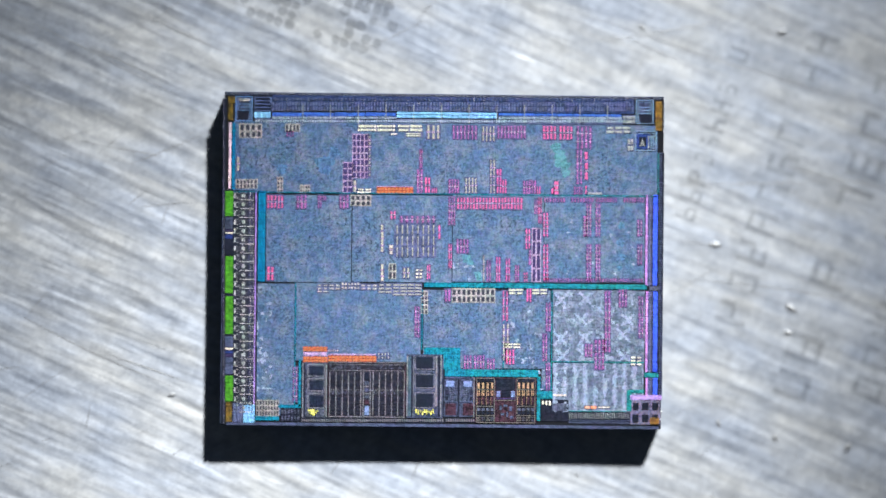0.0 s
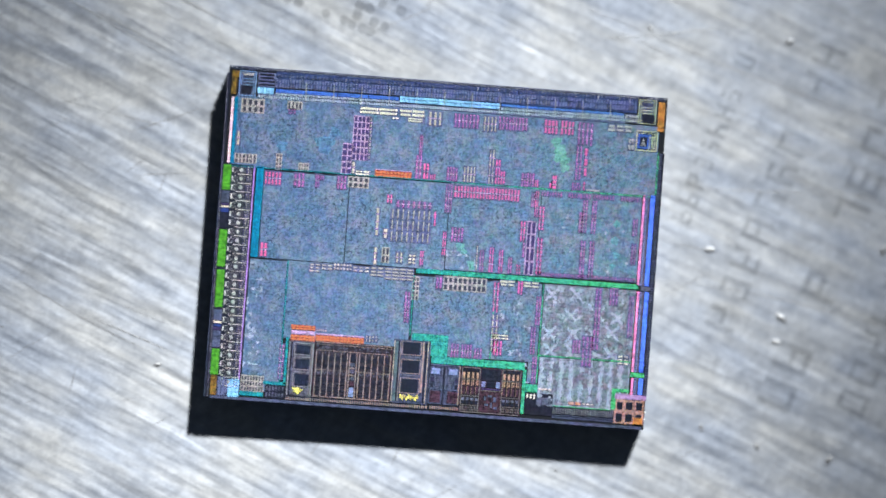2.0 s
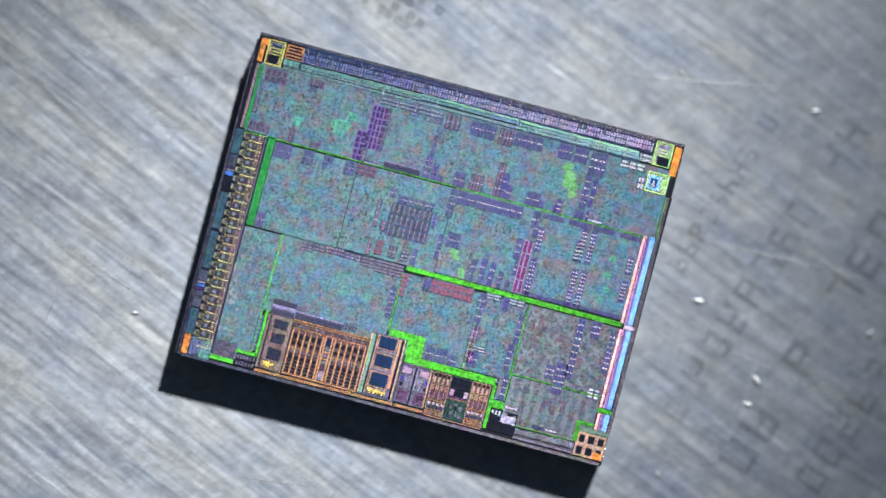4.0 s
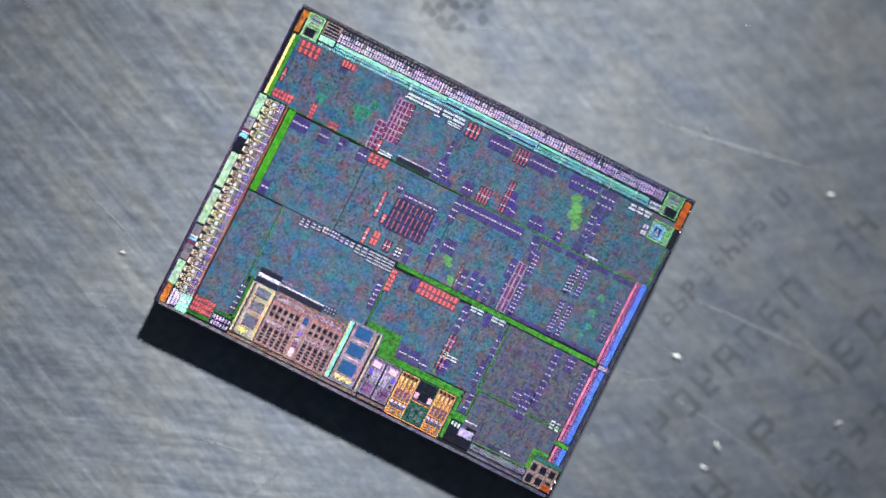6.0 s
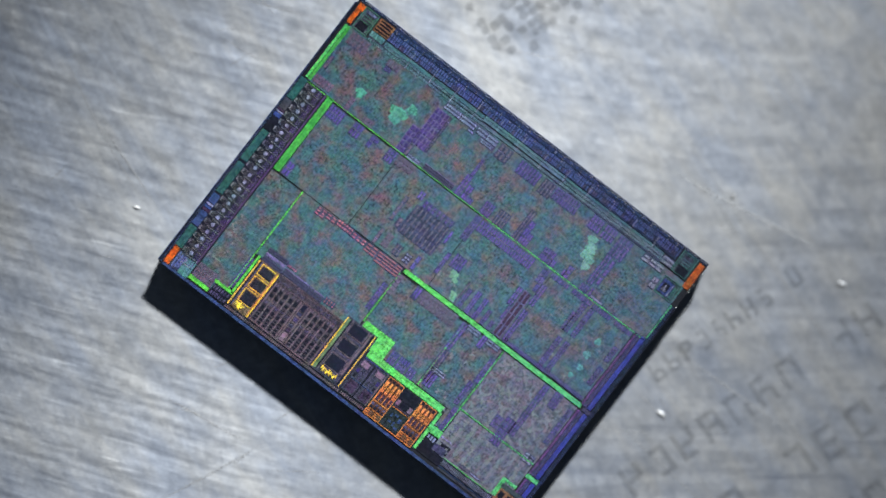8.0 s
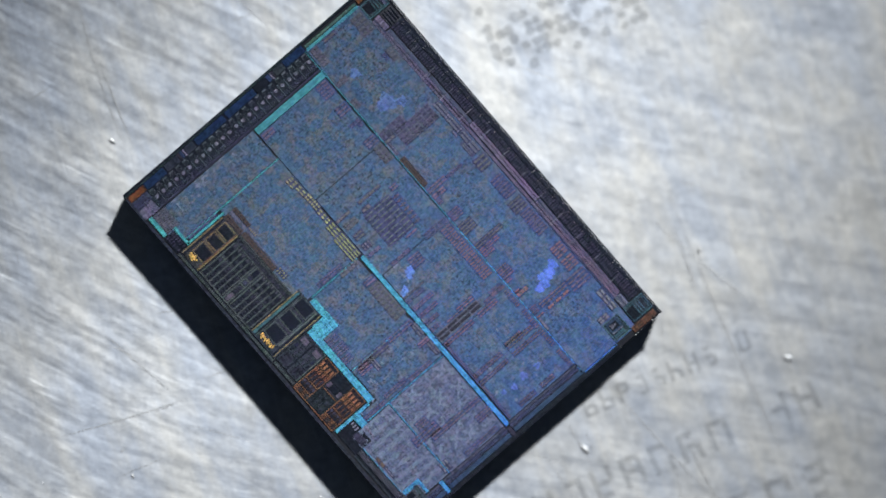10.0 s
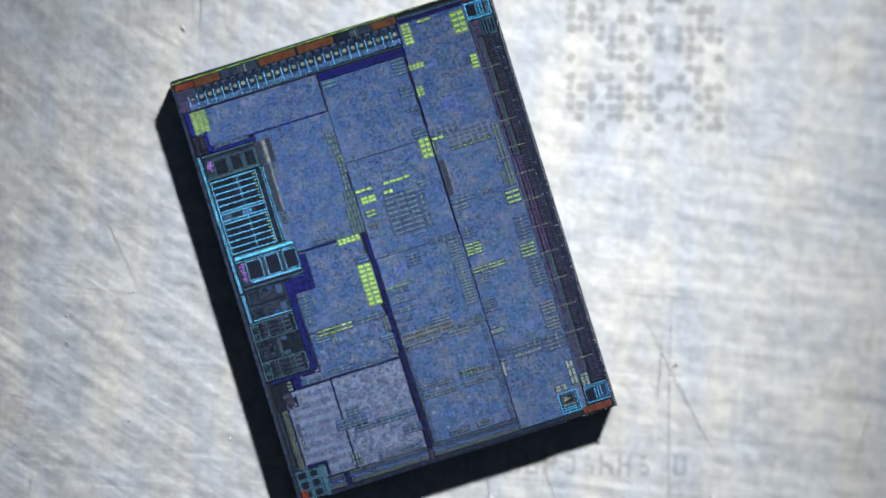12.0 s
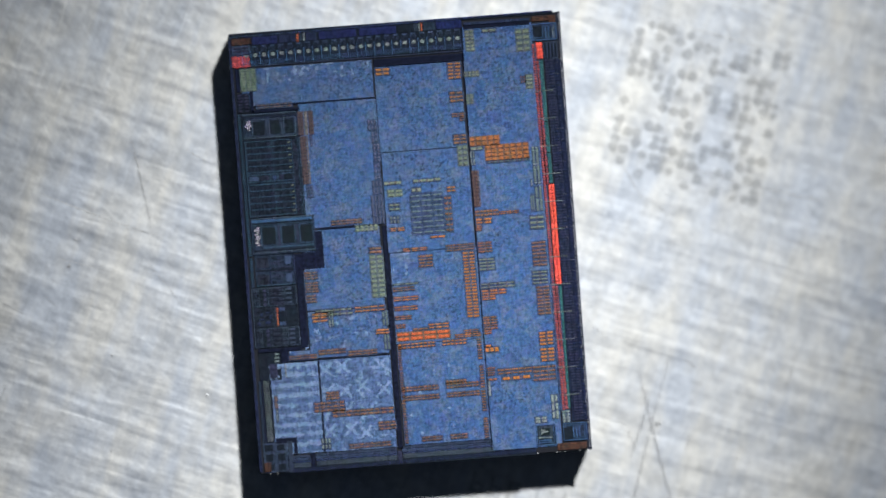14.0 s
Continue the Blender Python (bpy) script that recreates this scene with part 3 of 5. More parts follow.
def ridge(bm, x, y, length, az, w, h, bend):
    """A low burr along a scratch, tapered to both ends."""
    n = 11
    left, mid, right = [], [], []
    for q in range(n):
        t = (q / (n - 1) - 0.5) * length
        f = math.sin(math.pi * (q + 0.02) / (n - 0.96)) ** 0.6
        px, py = x + t * math.cos(az) - t * t * bend * math.sin(az), y + t * math.sin(az) + t * t * bend * math.cos(az)
        for row, side, z in ((left, w * f, 0.02), (mid, 0, h * w * f), (right, -w * f, 0.02)):
            row.append(bm.verts.new(((px - side * math.sin(az)) * U, (py + side * math.cos(az)) * U, z * U + crown(px * U, py * U))))
    for q in range(n - 1):
        for a, b in ((left, mid), (mid, right)):
            f = bm.faces.new((a[q], b[q], b[q + 1], a[q + 1]))
            f.normal_update()
            if f.normal.z < 0:
                f.normal_flip()


def scratches(rng):
    deep = ((-613, 360, 347, 154), (-568, 348, 153, 157), (-473, 405, 166, 156), (501, 361, 600, 163), (355, 389, 131, 158), (-607, -173, 341, 156), (-526, -192, 160, 161),
            (693, 159, 219, 168), (626, -44, 449, 172), (467, 36, 81, 171), (-581, 196, 195, 170), (591, 147, 391, 2), (-492, 193, 146, 23), (-488, 97, 102, 6),
            (395, 415, 311, 10), (-329, 577, 299, 71), (-54, 631, 475, 72), (-89, -544, 234, 66), (-143, -464, 171, 8))
    for x, y, length, az in deep:
        bm = bmesh.new()
        ridge(bm, x, y, length, radians(az), rng.uniform(0.8, 1.3), rng.uniform(0.13, 0.2), rng.uniform(-0.0003, 0.0003))
        part("scratch", bm, M_BURR, spreader, "bright raised edge of a long scratch")
    bm = bmesh.new()
    for k in range(260):
        x, y = rng.uniform(-1050, 1050), rng.uniform(-1050, 1050)
        if abs(x) < 385 and abs(y) < 290:
            continue
        az = radians(rng.choice(BRUSH) + rng.gauss(0, 8))
        ridge(bm, x, y, rng.uniform(14, 120), az, rng.uniform(0.35, 0.8), rng.uniform(0.1, 0.22), rng.uniform(-0.0008, 0.0008))
    tagged(part("scratch_burr", bm, M_BURR, spreader, "bright burrs along fine scratches"), kind="stuff")


def dents(rng):
    places = [(622, -76, 10), (617, -120, 8), (485, 35, 9), (796, 56, 10), (596, -307, 7), (726, -322, 8), (495, -282, 6), (-477, -242, 6), (-4, -603, 4), (-50, -588, 3), (601, 415, 9), (352, 420, 6)]
    places += [(rng.uniform(-900, 900), rng.uniform(-900, 900), rng.uniform(1.6, 3.2)) for _ in range(14)]
    for k, (x, y, r) in enumerate(places):
        if abs(x) < 400 and abs(y) < 300:
            continue
        bm = bmesh.new()
        az, rings = rng.uniform(0, math.pi), []
        for j in range(5):
            rr, zz = 0.95 * r * (1 - j / 4.0), 0.12 * r * (1 - (1 - j / 4.0) ** 2)
            ring = []
            for q in range(12 if j < 4 else 1):
                u, v = rr * (1.25 + 0.2 * math.sin(q * 1.3 + k)) * math.cos(q * math.pi / 6), 0.62 * rr * math.sin(q * math.pi / 6)
                px, py = x + u * math.cos(az) - v * math.sin(az), y + u * math.sin(az) + v * math.cos(az)
                ring.append(bm.verts.new((px * U, py * U, zz * U + crown(x * U, y * U))))
            rings.append(ring)
        for j in range(4):
            for q in range(12):
                p = (q + 1) % 12
                bm.faces.new((rings[j][q], rings[j][p], rings[j + 1][p], rings[j + 1][q]) if j < 3 else (rings[j][q], rings[j][p], rings[4][0]))
        for f in bm.faces:
            f.smooth = True
        part("dent", bm, M_BURR, spreader)


for _mark, _seed in ((marking_bars, 5), (peened_patch, 9), (scratches, 21), (dents, 6)):
    _mark(random.Random(_seed))


# ---- the die ----
def build_die():
    bm = bmesh.new()
    bmesh.ops.create_cube(bm, size=1.0, matrix=Matrix.Translation((0, 0, -DIE_T / 2)) @ Matrix.Diagonal((DIE_W, DIE_H, DIE_T, 1)))
    bmesh.ops.bevel(bm, geom=list(bm.edges), offset=1.2 * U, segments=1, affect="EDGES")
    root = new("silicon_die")
    tagged(root, "bare silicon processor die with iridescent circuit layers on the heat spreader", "microchip")
    body = part("substrate", bm, M_SILICON, root, "dark sawn silicon block")
    return root


die = build_die()


def grid(mat, x0, y0, x1, y1, nx, ny, fx=0.6, fy=0.8, own=False, back=None, z=1.0, name="memory_macro", cell="memory_cell"):
    """An array of nx by ny cells over a recessed bed. own: the cells are separate pieces."""
    wear = random.Random(int(x0 * 7 + y0 * 13))
    bed = block(name, back or {M_PINK: M_FRAME, M_HOT: M_FRAME, M_CORE: M_PEWTER}.get(mat, M_BED), x0 - 0.6, y0 - 0.6, x1 + 0.6, y1 + 0.6, 0.6, z + 0.15)
    px, py = (x1 - x0) / nx, (y1 - y0) / ny
    if mat in (M_PINK, M_HOT, M_GREY, M_ROW):
        fx, fy = fx * (0.78 if px < 12 else 0.95), fy * 0.94
    core = {M_PINK: M_LILAC}.get(mat)
    if core and px * fx > 1.6:
        cb = bmesh.new()
        for j in range(ny):
            for i in range(nx):
                x, y = x0 + (i + 0.5) * px, y0 + (j + 0.5) * py
                slab(cb, x - px * fx * 0.24, y - py * fy * 0.36, x + px * fx * 0.24, y + py * fy * 0.36, z + 0.6, z + 0.85, edge=0.1)
        tagged(part("cell_core", cb, core, bed), kind="stuff")
    sizes = []
    if not own:
        bm = bmesh.new()
    for j in range(ny):
        for i in range(nx):
            x, y = x0 + (i + 0.5) * px, y0 + (j + 0.5) * py
            if own:
                if len(sizes) < 4:
                    kx, ky = px * fx / 2 * wear.uniform(0.8, 1.06), py * fy / 2 * wear.uniform(0.84, 1.04)
                    bm = bmesh.new()
                    slab(bm, 784.3 - kx, 463.3 - ky, 784.3 + kx, 463.3 + ky, z, z + 0.7)
                    ob = part(cell, bm, mat, bed)
                    sizes.append(ob.data)
                else:
                    ob = new(cell, wear.choice(sizes))
                    ob.parent = bed
                ob.location = (*mask(x + wear.uniform(-0.3, 0.3), y + wear.uniform(-0.3, 0.3)), 0)
            else:
                kx, ky = fx * wear.uniform(0.8, 1.08) / 2, fy * wear.uniform(0.84, 1.04) / 2
                slab(bm, x - px * kx, y - py * ky, x + px * kx, y + py * ky, z, z + 0.7)
    if ny > 1 and mat in (M_PINK, M_HOT, M_GREY) and py > 6:
        dv = bmesh.new()
        for j in range(1, ny):
            for i in range(nx):
                x, y = x0 + (i + 0.5) * px, y0 + j * py
                slab(dv, x - px * 0.36, y - 1.15, x + px * 0.36, y + 1.15, z, z + 0.8)
        tagged(part("divider_block", dv, M_DIVIDER, bed), kind="stuff")
    if not own:
        tagged(part(cell + "_block", bm, mat, bed), kind="stuff")
    return bed


M_BED = grating("memory_bed",
    ((84, 92, 130), (64, 80, 104), (44, 42, 74), (44, 44, 76), (52, 58, 80), (54, 58, 84), (52, 60, 96), (54, 66, 100), (50, 66, 98), (50, 62, 92), (46, 58, 80), (50, 64, 92)), fine=0.5)


def logic_blocks():
    """The large fields of standard-cell logic between the routing channels."""
    cuts = ((413, 219, 1164, 343), (471, 346, 622, 500), (623, 346, 800, 500), (801, 346, 962, 500), (963, 346, 1141, 500),
            (455, 502, 521, 735), (524, 502, 745, 640), (749, 514, 890, 652), (892, 514, 974, 653), (958, 653.5, 974, 690))
    for x0, y0, x1, y1 in cuts:
        block("logic_block", M_FIELD, x0, y0, x1, y1, 0.0, 0.9)


def routing():
    B = lambda *a: block("routing_channel", M_BAND, *a, 0.0, 1.4)
    B(412, 343.2, 1164, 345.0)
    B(750, 502, 1145, 510.6)
    block("routing_channel", M_TEAL, 457, 338, 470, 499, 0.0, 1.4)
    B(521.5, 500, 523.5, 716)
    B(746, 513, 748, 620)
    B(750, 615, 815, 631)
    B(785, 631, 815, 654)
    B(787, 654, 953, 667)
    B(950, 667, 956, 745)
    B(956, 692, 978, 706)
    B(975, 514, 977, 690)
    B(975, 640, 1140, 642)
    B(528.5, 636, 533, 720)
    B(493, 716, 533, 722)
    B(452, 736, 494, 744)
    B(1109, 690, 1118, 727)
    B(1118, 690, 1140, 696)
    B(1140, 660, 1165, 668)
    B(890, 520, 892, 652)


def memories():
    P, Q, G, S, W = M_PINK, M_HOT, M_GREY, M_WHITE, M_ROW
    # first row of logic, under the pad ring
    grid(M_CORE, 424, 220, 464, 245, 4, 2, 0.62, 0.78, own=True)
    grid(M_CORE, 505, 220, 531, 234, 4, 1, 0.5, 0.8)
    grid(P, 507, 233, 520, 243, 3, 2, 0.5, 0.6)
    grid(S, 633, 221, 700, 234, 2, 2, 0.95, 0.7, own=True)
    grid(S, 703, 221, 748, 234, 2, 2, 0.93, 0.7, own=True)
    grid(S, 690, 236, 703, 240, 1, 1, 0.95, 0.8)
    grid(S, 716, 235, 748, 243, 1, 2, 0.97, 0.7, own=True)
    grid(G, 754, 221, 780, 248, 3, 2, 0.6, 0.85, own=True)
    grid(G, 418, 277, 426, 304, 1, 2, 0.7, 0.9)
    grid(M_CORE, 418, 318, 456, 334, 6, 2, 0.6, 0.8)
    grid(P, 800, 222, 845, 248, 7, 2, 0.55, 0.85, own=True)
    grid(G, 852, 223, 877, 252, 4, 2, 0.5, 0.85, own=True)
    grid(P, 879, 222, 931, 247, 9, 2, 0.55, 0.85, own=True)
    grid(Q, 960, 222, 985, 249, 4, 2, 0.75, 0.8, own=True)
    grid(Q, 989, 222, 1014, 249, 4, 2, 0.75, 0.8, own=True)
    grid(P, 1019, 223, 1048, 265, 4, 3, 0.5, 0.9)
    grid(P, 1019, 265, 1031, 327, 2, 5, 0.55, 0.9)
    grid(Q, 1033, 267, 1042, 321, 1, 3, 0.85, 0.75, own=True)
    grid(P, 1015, 330, 1031, 346, 4, 1, 0.6, 0.9)
    grid(Q, 1035, 328, 1039, 345, 1, 2, 0.9, 0.8)
    grid(M_DIM, 1040, 340, 1066, 346, 1, 1, 0.98, 0.8)
    grid(M_DIM, 1072, 224, 1116, 237, 3, 2, 0.9, 0.75)
    grid(M_DIM, 1110, 246, 1121, 268, 2, 2, 0.8, 0.8)
    grid(M_MUX, 624, 238, 652, 316, 4, 7, 0.76, 0.82, back=M_LATTICE)
    grid(G, 652, 238, 657, 316, 1, 7, 0.5, 0.5)
    grid(M_MUX, 607, 288, 624, 342, 2, 5, 0.84, 0.8, back=M_LATTICE)
    grid(G, 624, 318, 632, 342, 1, 2, 0.8, 0.8)
    grid(S, 632, 334, 658, 343, 2, 2, 0.95, 0.7)
    grid(M_ORANGE, 667, 332.5, 731, 343.6, 10, 2, 0.8, 0.72, own=True, back=M_EMBER, name="fuse_bank", cell="fuse_link")
    grid(P, 742, 264, 748, 300, 2, 3, 0.6, 0.9)
    grid(P, 737, 300, 749, 344, 2, 4, 0.7, 0.9)
    grid(Q, 751, 313, 762, 344, 2, 2, 0.8, 0.85)
    grid(Q, 763, 332, 774, 344, 3, 1, 0.6, 0.9)
    grid(M_CORE, 491, 314, 501, 342, 2, 4, 0.6, 0.7)
    grid(M_CORE, 531, 328, 549, 342, 4, 2, 0.5, 0.6)
    grid(P, 793, 317, 813, 344, 4, 2, 0.6, 0.85)
    grid(G, 822, 314, 845, 344, 4, 2, 0.55, 0.85, own=True)
    grid(G, 866, 282, 877, 344, 2, 4, 0.45, 0.92)
    grid(Q, 878, 298, 888, 344, 2, 3, 0.7, 0.88)
    grid(Q, 888, 318, 897, 344, 2, 2, 0.7, 0.85)
    grid(P, 925, 319, 949, 345, 5, 2, 0.7, 0.85)
    grid(Q, 949, 330, 957, 345, 2, 1, 0.6, 0.9)
    grid(Q, 979, 320, 990, 346, 1, 3, 0.8, 0.8)
    grid(Q, 975, 332, 980, 346, 1, 1, 0.8, 0.8)
    # second row
    grid(Q, 472, 345, 503, 371, 5, 2, 0.72, 0.78, own=True)
    grid(P, 524, 345, 544, 371, 3, 2, 0.7, 0.82)
    grid(P, 562, 345, 570, 370, 2, 2, 0.7, 0.82)
    grid(P, 570, 346, 578, 357, 2, 1, 0.6, 0.7)
    grid(P, 600, 345, 618, 371, 3, 2, 0.7, 0.82)
    grid(M_CORE, 620, 346, 657, 365, 4, 2, 0.65, 0.7, own=True)
    grid(Q, 690, 373, 701, 389, 2, 2, 0.7, 0.8)
    grid(P, 706, 382, 772, 396, 7, 2, 0.4, 0.7)
    grid(M_SLAT, 698, 397, 772, 456, 8, 3, 0.24, 0.9, own=True, name="slat_panel", cell="slat")
    grid(G, 673, 397, 680, 448, 1, 4, 0.85, 0.85, own=True)
    grid(G, 673, 467, 680, 500, 1, 3, 0.85, 0.8)
    grid(G, 687, 433, 697, 452, 1, 2, 0.8, 0.8)
    grid(M_CORE, 688, 467, 701, 494, 2, 2, 0.7, 0.82, own=True)
    grid(G, 712, 473, 726, 494, 2, 2, 0.6, 0.75)
    grid(S, 735, 476, 748, 494, 2, 3, 0.8, 0.6)
    grid(Q, 755, 468, 762, 496, 2, 2, 0.7, 0.85)
    grid(Q, 775, 398, 780, 425, 1, 2, 0.8, 0.9)
    grid(Q, 472, 471, 486, 498, 2, 2, 0.75, 0.8, own=True)
    grid(P, 793, 348, 806, 400, 3, 4, 0.5, 0.88)
    grid(Q, 808, 349, 925, 372, 21, 2, 0.72, 0.8, own=True)
    grid(P, 807, 423, 830, 450, 4, 2, 0.6, 0.88)
    grid(Q, 793, 431, 800, 476, 2, 3, 0.6, 0.88)
    grid(Q, 952, 349, 959, 397, 2, 3, 0.65, 0.9)
    grid(P, 945, 352, 952, 380, 2, 2, 0.5, 0.9)
    grid(Q, 960, 376, 971, 420, 2, 6, 0.6, 0.78)
    grid(Q, 960, 432, 971, 498, 2, 9, 0.6, 0.78)
    grid(Q, 929, 404, 939, 442, 2, 3, 0.65, 0.88)
    grid(P, 935, 442, 940, 470, 1, 3, 0.7, 0.88)
    grid(M_REG, 941, 404, 957, 499, 2, 4, 0.72, 0.95, own=True, back=M_LATTICE, name="register_file", cell="register_bank")
    for x0, x1, n in ((962, 1000, 8), (1010, 1051, 8), (1054, 1092, 8), (1103, 1140, 8)):
        grid(P, x0, 350, x1, 359, n, 1, 0.6, 0.85)
    for x in (1037, 1053):
        grid(P, x, 360, x + 10, 420, 2, 9, 0.6, 0.7)
        grid(P, x, 432, x + 10, 498, 2, 10, 0.6, 0.7)
    grid(P, 1031, 382, 1038, 420, 1, 6, 0.6, 0.7)
    grid(P, 1127, 388, 1137, 420, 2, 5, 0.6, 0.7)
    grid(P, 1127, 432, 1137, 470, 2, 6, 0.6, 0.7)
    grid(P, 962, 493, 1008, 500, 11, 1, 0.55, 0.8)
    grid(P, 1010, 493, 1056, 500, 11, 1, 0.55, 0.8)
    grid(P, 1060, 493, 1138, 500, 17, 1, 0.55, 0.8)
    for x0, y0, x1, nx, mat in ((854, 452, 858, 1, G), (860, 460, 869, 2, P), (877, 454, 886, 2, Q), (894, 457, 903, 2, Q), (911, 469, 919, 2, P), (926, 482, 934, 2, Q)):
        grid(mat, x0, y0, x1, 500, nx, 3, 0.5, 0.9)
    # third row
    grid(W, 561, 503, 581, 519, 2, 3, 0.9, 0.55)
    grid(W, 582, 503, 603, 514, 2, 2, 0.9, 0.6)
    grid(W, 604, 500, 637, 513, 6, 2, 0.8, 0.7)
    grid(W, 638, 503, 668, 514, 3, 2, 0.9, 0.6)
    grid(W, 669, 502, 694, 520, 2, 3, 0.92, 0.6, own=True)
    grid(W, 695, 502, 746, 524, 4, 4, 0.92, 0.6, own=True)
    grid(M_CORE, 746, 515, 757, 556, 2, 5, 0.7, 0.7)
    grid(P, 733, 542, 743, 598, 2, 6, 0.6, 0.8)
    grid(P, 786, 511, 798, 536, 2, 1, 0.8, 0.95)
    grid(M_CORE, 800, 511, 876, 536, 9, 2, 0.66, 0.72, own=True)
    grid(Q, 888, 514, 900, 570, 2, 4, 0.45, 0.92)
    grid(G, 888, 572, 902, 640, 2, 6, 0.45, 0.85)
    grid(S, 900, 511, 926, 522, 2, 2, 0.95, 0.7, own=True)
    grid(S, 941, 511, 969, 522, 2, 2, 0.95, 0.7, own=True)
    grid(Q, 931, 510, 941, 536, 2, 1, 0.75, 0.95)
    grid(P, 965, 535, 975, 588, 2, 4, 0.7, 0.9)
    grid(P, 959, 590, 969, 640, 2, 4, 0.6, 0.9)
    grid(P, 965, 642, 974, 692, 2, 4, 0.6, 0.9)
    grid(P, 1069, 514, 1081, 625, 2, 9, 0.65, 0.8)
    grid(P, 1094, 512, 1110, 545, 3, 3, 0.65, 0.8)
    grid(P, 1129, 524, 1139, 600, 2, 8, 0.6, 0.75)
    grid(P, 1034, 608, 1049, 633, 3, 3, 0.7, 0.75)
    grid(P, 1051, 600, 1070, 656, 3, 5, 0.65, 0.75)
    grid(S, 1115, 630, 1136, 648, 2, 3, 0.8, 0.6)
    grid(P, 820, 628, 835, 654, 3, 2, 0.6, 0.85)
    grid(P, 838, 628, 858, 654, 4, 2, 0.6, 0.85)
    grid(P, 861, 634, 876, 654, 3, 2, 0.6, 0.85)
    grid(S, 893, 607, 921, 617, 2, 2, 0.95, 0.6)
    grid(Q, 894, 618, 911, 646, 3, 2, 0.7, 0.88)
    grid(M_ORANGE, 537, 614, 579, 622, 6, 2, 0.8, 0.72, own=True, back=M_EMBER, name="fuse_bank", cell="fuse_link")
    block("fuse_rail", M_DIVIDER, 537, 623.4, 579, 630, 0.6, 1.4)
    grid(M_ORANGE, 537, 631.5, 579, 641, 8, 2, 0.85, 0.8, own=True, back=M_EMBER, name="fuse_bank", cell="fuse_link")
    grid(M_ORANGE, 580.6, 630, 666, 640, 14, 2, 0.82, 0.76, own=True, back=M_EMBER, name="fuse_bank", cell="fuse_link")
    block("fuse_rail", M_DIVIDER, 580.6, 626, 666, 629, 0.6, 1.4)
    block("fuse_rail", M_DIVIDER, 667, 330, 731, 331.7, 0.9, 1.5)
    grid(W, 580, 618, 600, 623, 5, 1, 0.6, 0.8)
    grid(W, 668, 624, 690, 636, 4, 2, 0.5, 0.6)
    grid(P, 518, 648, 527, 712, 2, 6, 0.5, 0.6)
    grid(M_CORE, 454, 708, 494, 736, 8, 3, 0.6, 0.75)
    grid(M_ORANGE, 1033, 718, 1056, 724, 2, 1, 0.95, 0.9)
    grid(S, 1057, 719, 1080, 723, 3, 1, 0.9, 0.8)


def pad_ring():
    """Rows of bond pads and supply rails along the die's upper side."""
    rng = random.Random(17)
    block("seal_ring", M_RING, 398, 167.5, 1176, 169.6, 0, 0.8)
    block("seal_ring", M_BLACK, 398, 169.9, 1176, 171.2, 0, 0.6)
    block("seal_ring", M_RING, 398, 171.5, 1176, 172.8, 0, 0.8)
    grid(M_RING, 482, 173.6, 1122, 180, 96, 1, 0.55, 0.8, name="pad_strip", cell="pad", back=M_NAVY)
    bed = block("pad_strip", M_NAVY, 481, 180.6, 1123, 199, 0.3, 0.9)
    light, dim, low = bmesh.new(), bmesh.new(), bmesh.new()
    x = 482.0
    while x < 1120:
        w = rng.choice((2.6, 2.9, 3.2))
        slab(light if rng.random() < 0.86 else dim, x, 180.9 + rng.random() * 1.2, x + w, 188.6, 0.9, 1.5)
        slab(light if rng.random() < 0.75 else low, x + rng.uniform(-0.3, 0.3), 189.8, x + w, 197.4 + rng.random(), 0.9, 1.5)
        x += w + rng.choice((1.8, 2.0, 2.3))
    tagged(part("pad_block", light, M_COMB, bed), kind="stuff")
    tagged(part("pad_block", dim, M_RING, bed), kind="stuff")
    tagged(part("pad_block", low, M_PEARL, bed), kind="stuff")
    specks = bmesh.new()
    for q in range(33):
        for y in (174.6, 178.4, 182.6):
            if rng.random() < 0.62:
                x = 488 + q * 19.4 + rng.uniform(-1.2, 1.2)
                slab(specks, x, y, x + rng.uniform(1.0, 1.7), y + rng.uniform(1.0, 1.5), 1.7, 2.2)
    tagged(part("rim_stud", specks, M_STUD, bed), kind="stuff")
    block("supply_rail", M_LIGHT, 450, 199, 479, 210, 0.6, 1.4)
    for x in (482, 537, 592, 647):
        block("supply_rail", M_DEEP, x, 200, x + 53.5, 206.5, 0.6, 1.4)
    block("supply_rail", M_LIGHT, 702, 199.5, 880, 204, 0.6, 1.5)
    block("supply_rail", M_SHOAL, 702, 204.5, 880, 210, 0.6, 1.4)
    block("supply_rail", M_DEEP, 882, 202, 1100, 206.4, 0.6, 1.4)
    grid(M_FRINGE, 482, 207, 702, 212, 74, 1, 0.75, 0.9, name="pad_strip", cell="pad")
    grid(M_FRINGE, 882, 207, 1100, 212.5, 74, 1, 0.75, 0.9, name="pad_strip", cell="pad")
    grid(M_FRINGE, 452, 212.5, 1102, 218, 150, 1, 0.75, 0.9, name="pad_strip", cell="pad")
    grid(M_DIM, 1102, 205, 1124, 219, 4, 2, 0.85, 0.85, name="pad_strip", cell="pad")
    grid(M_BLACK, 451, 173, 481, 197, 1, 4, 0.98, 0.55, own=True, name="bar_plate", cell="bar", back=M_YOKE)
    for k in range(12):
        block("rail_tap", M_DIM, 535.6 + k * 49, 186, 536.8 + k * 49, 219, 1.5, 1.9)


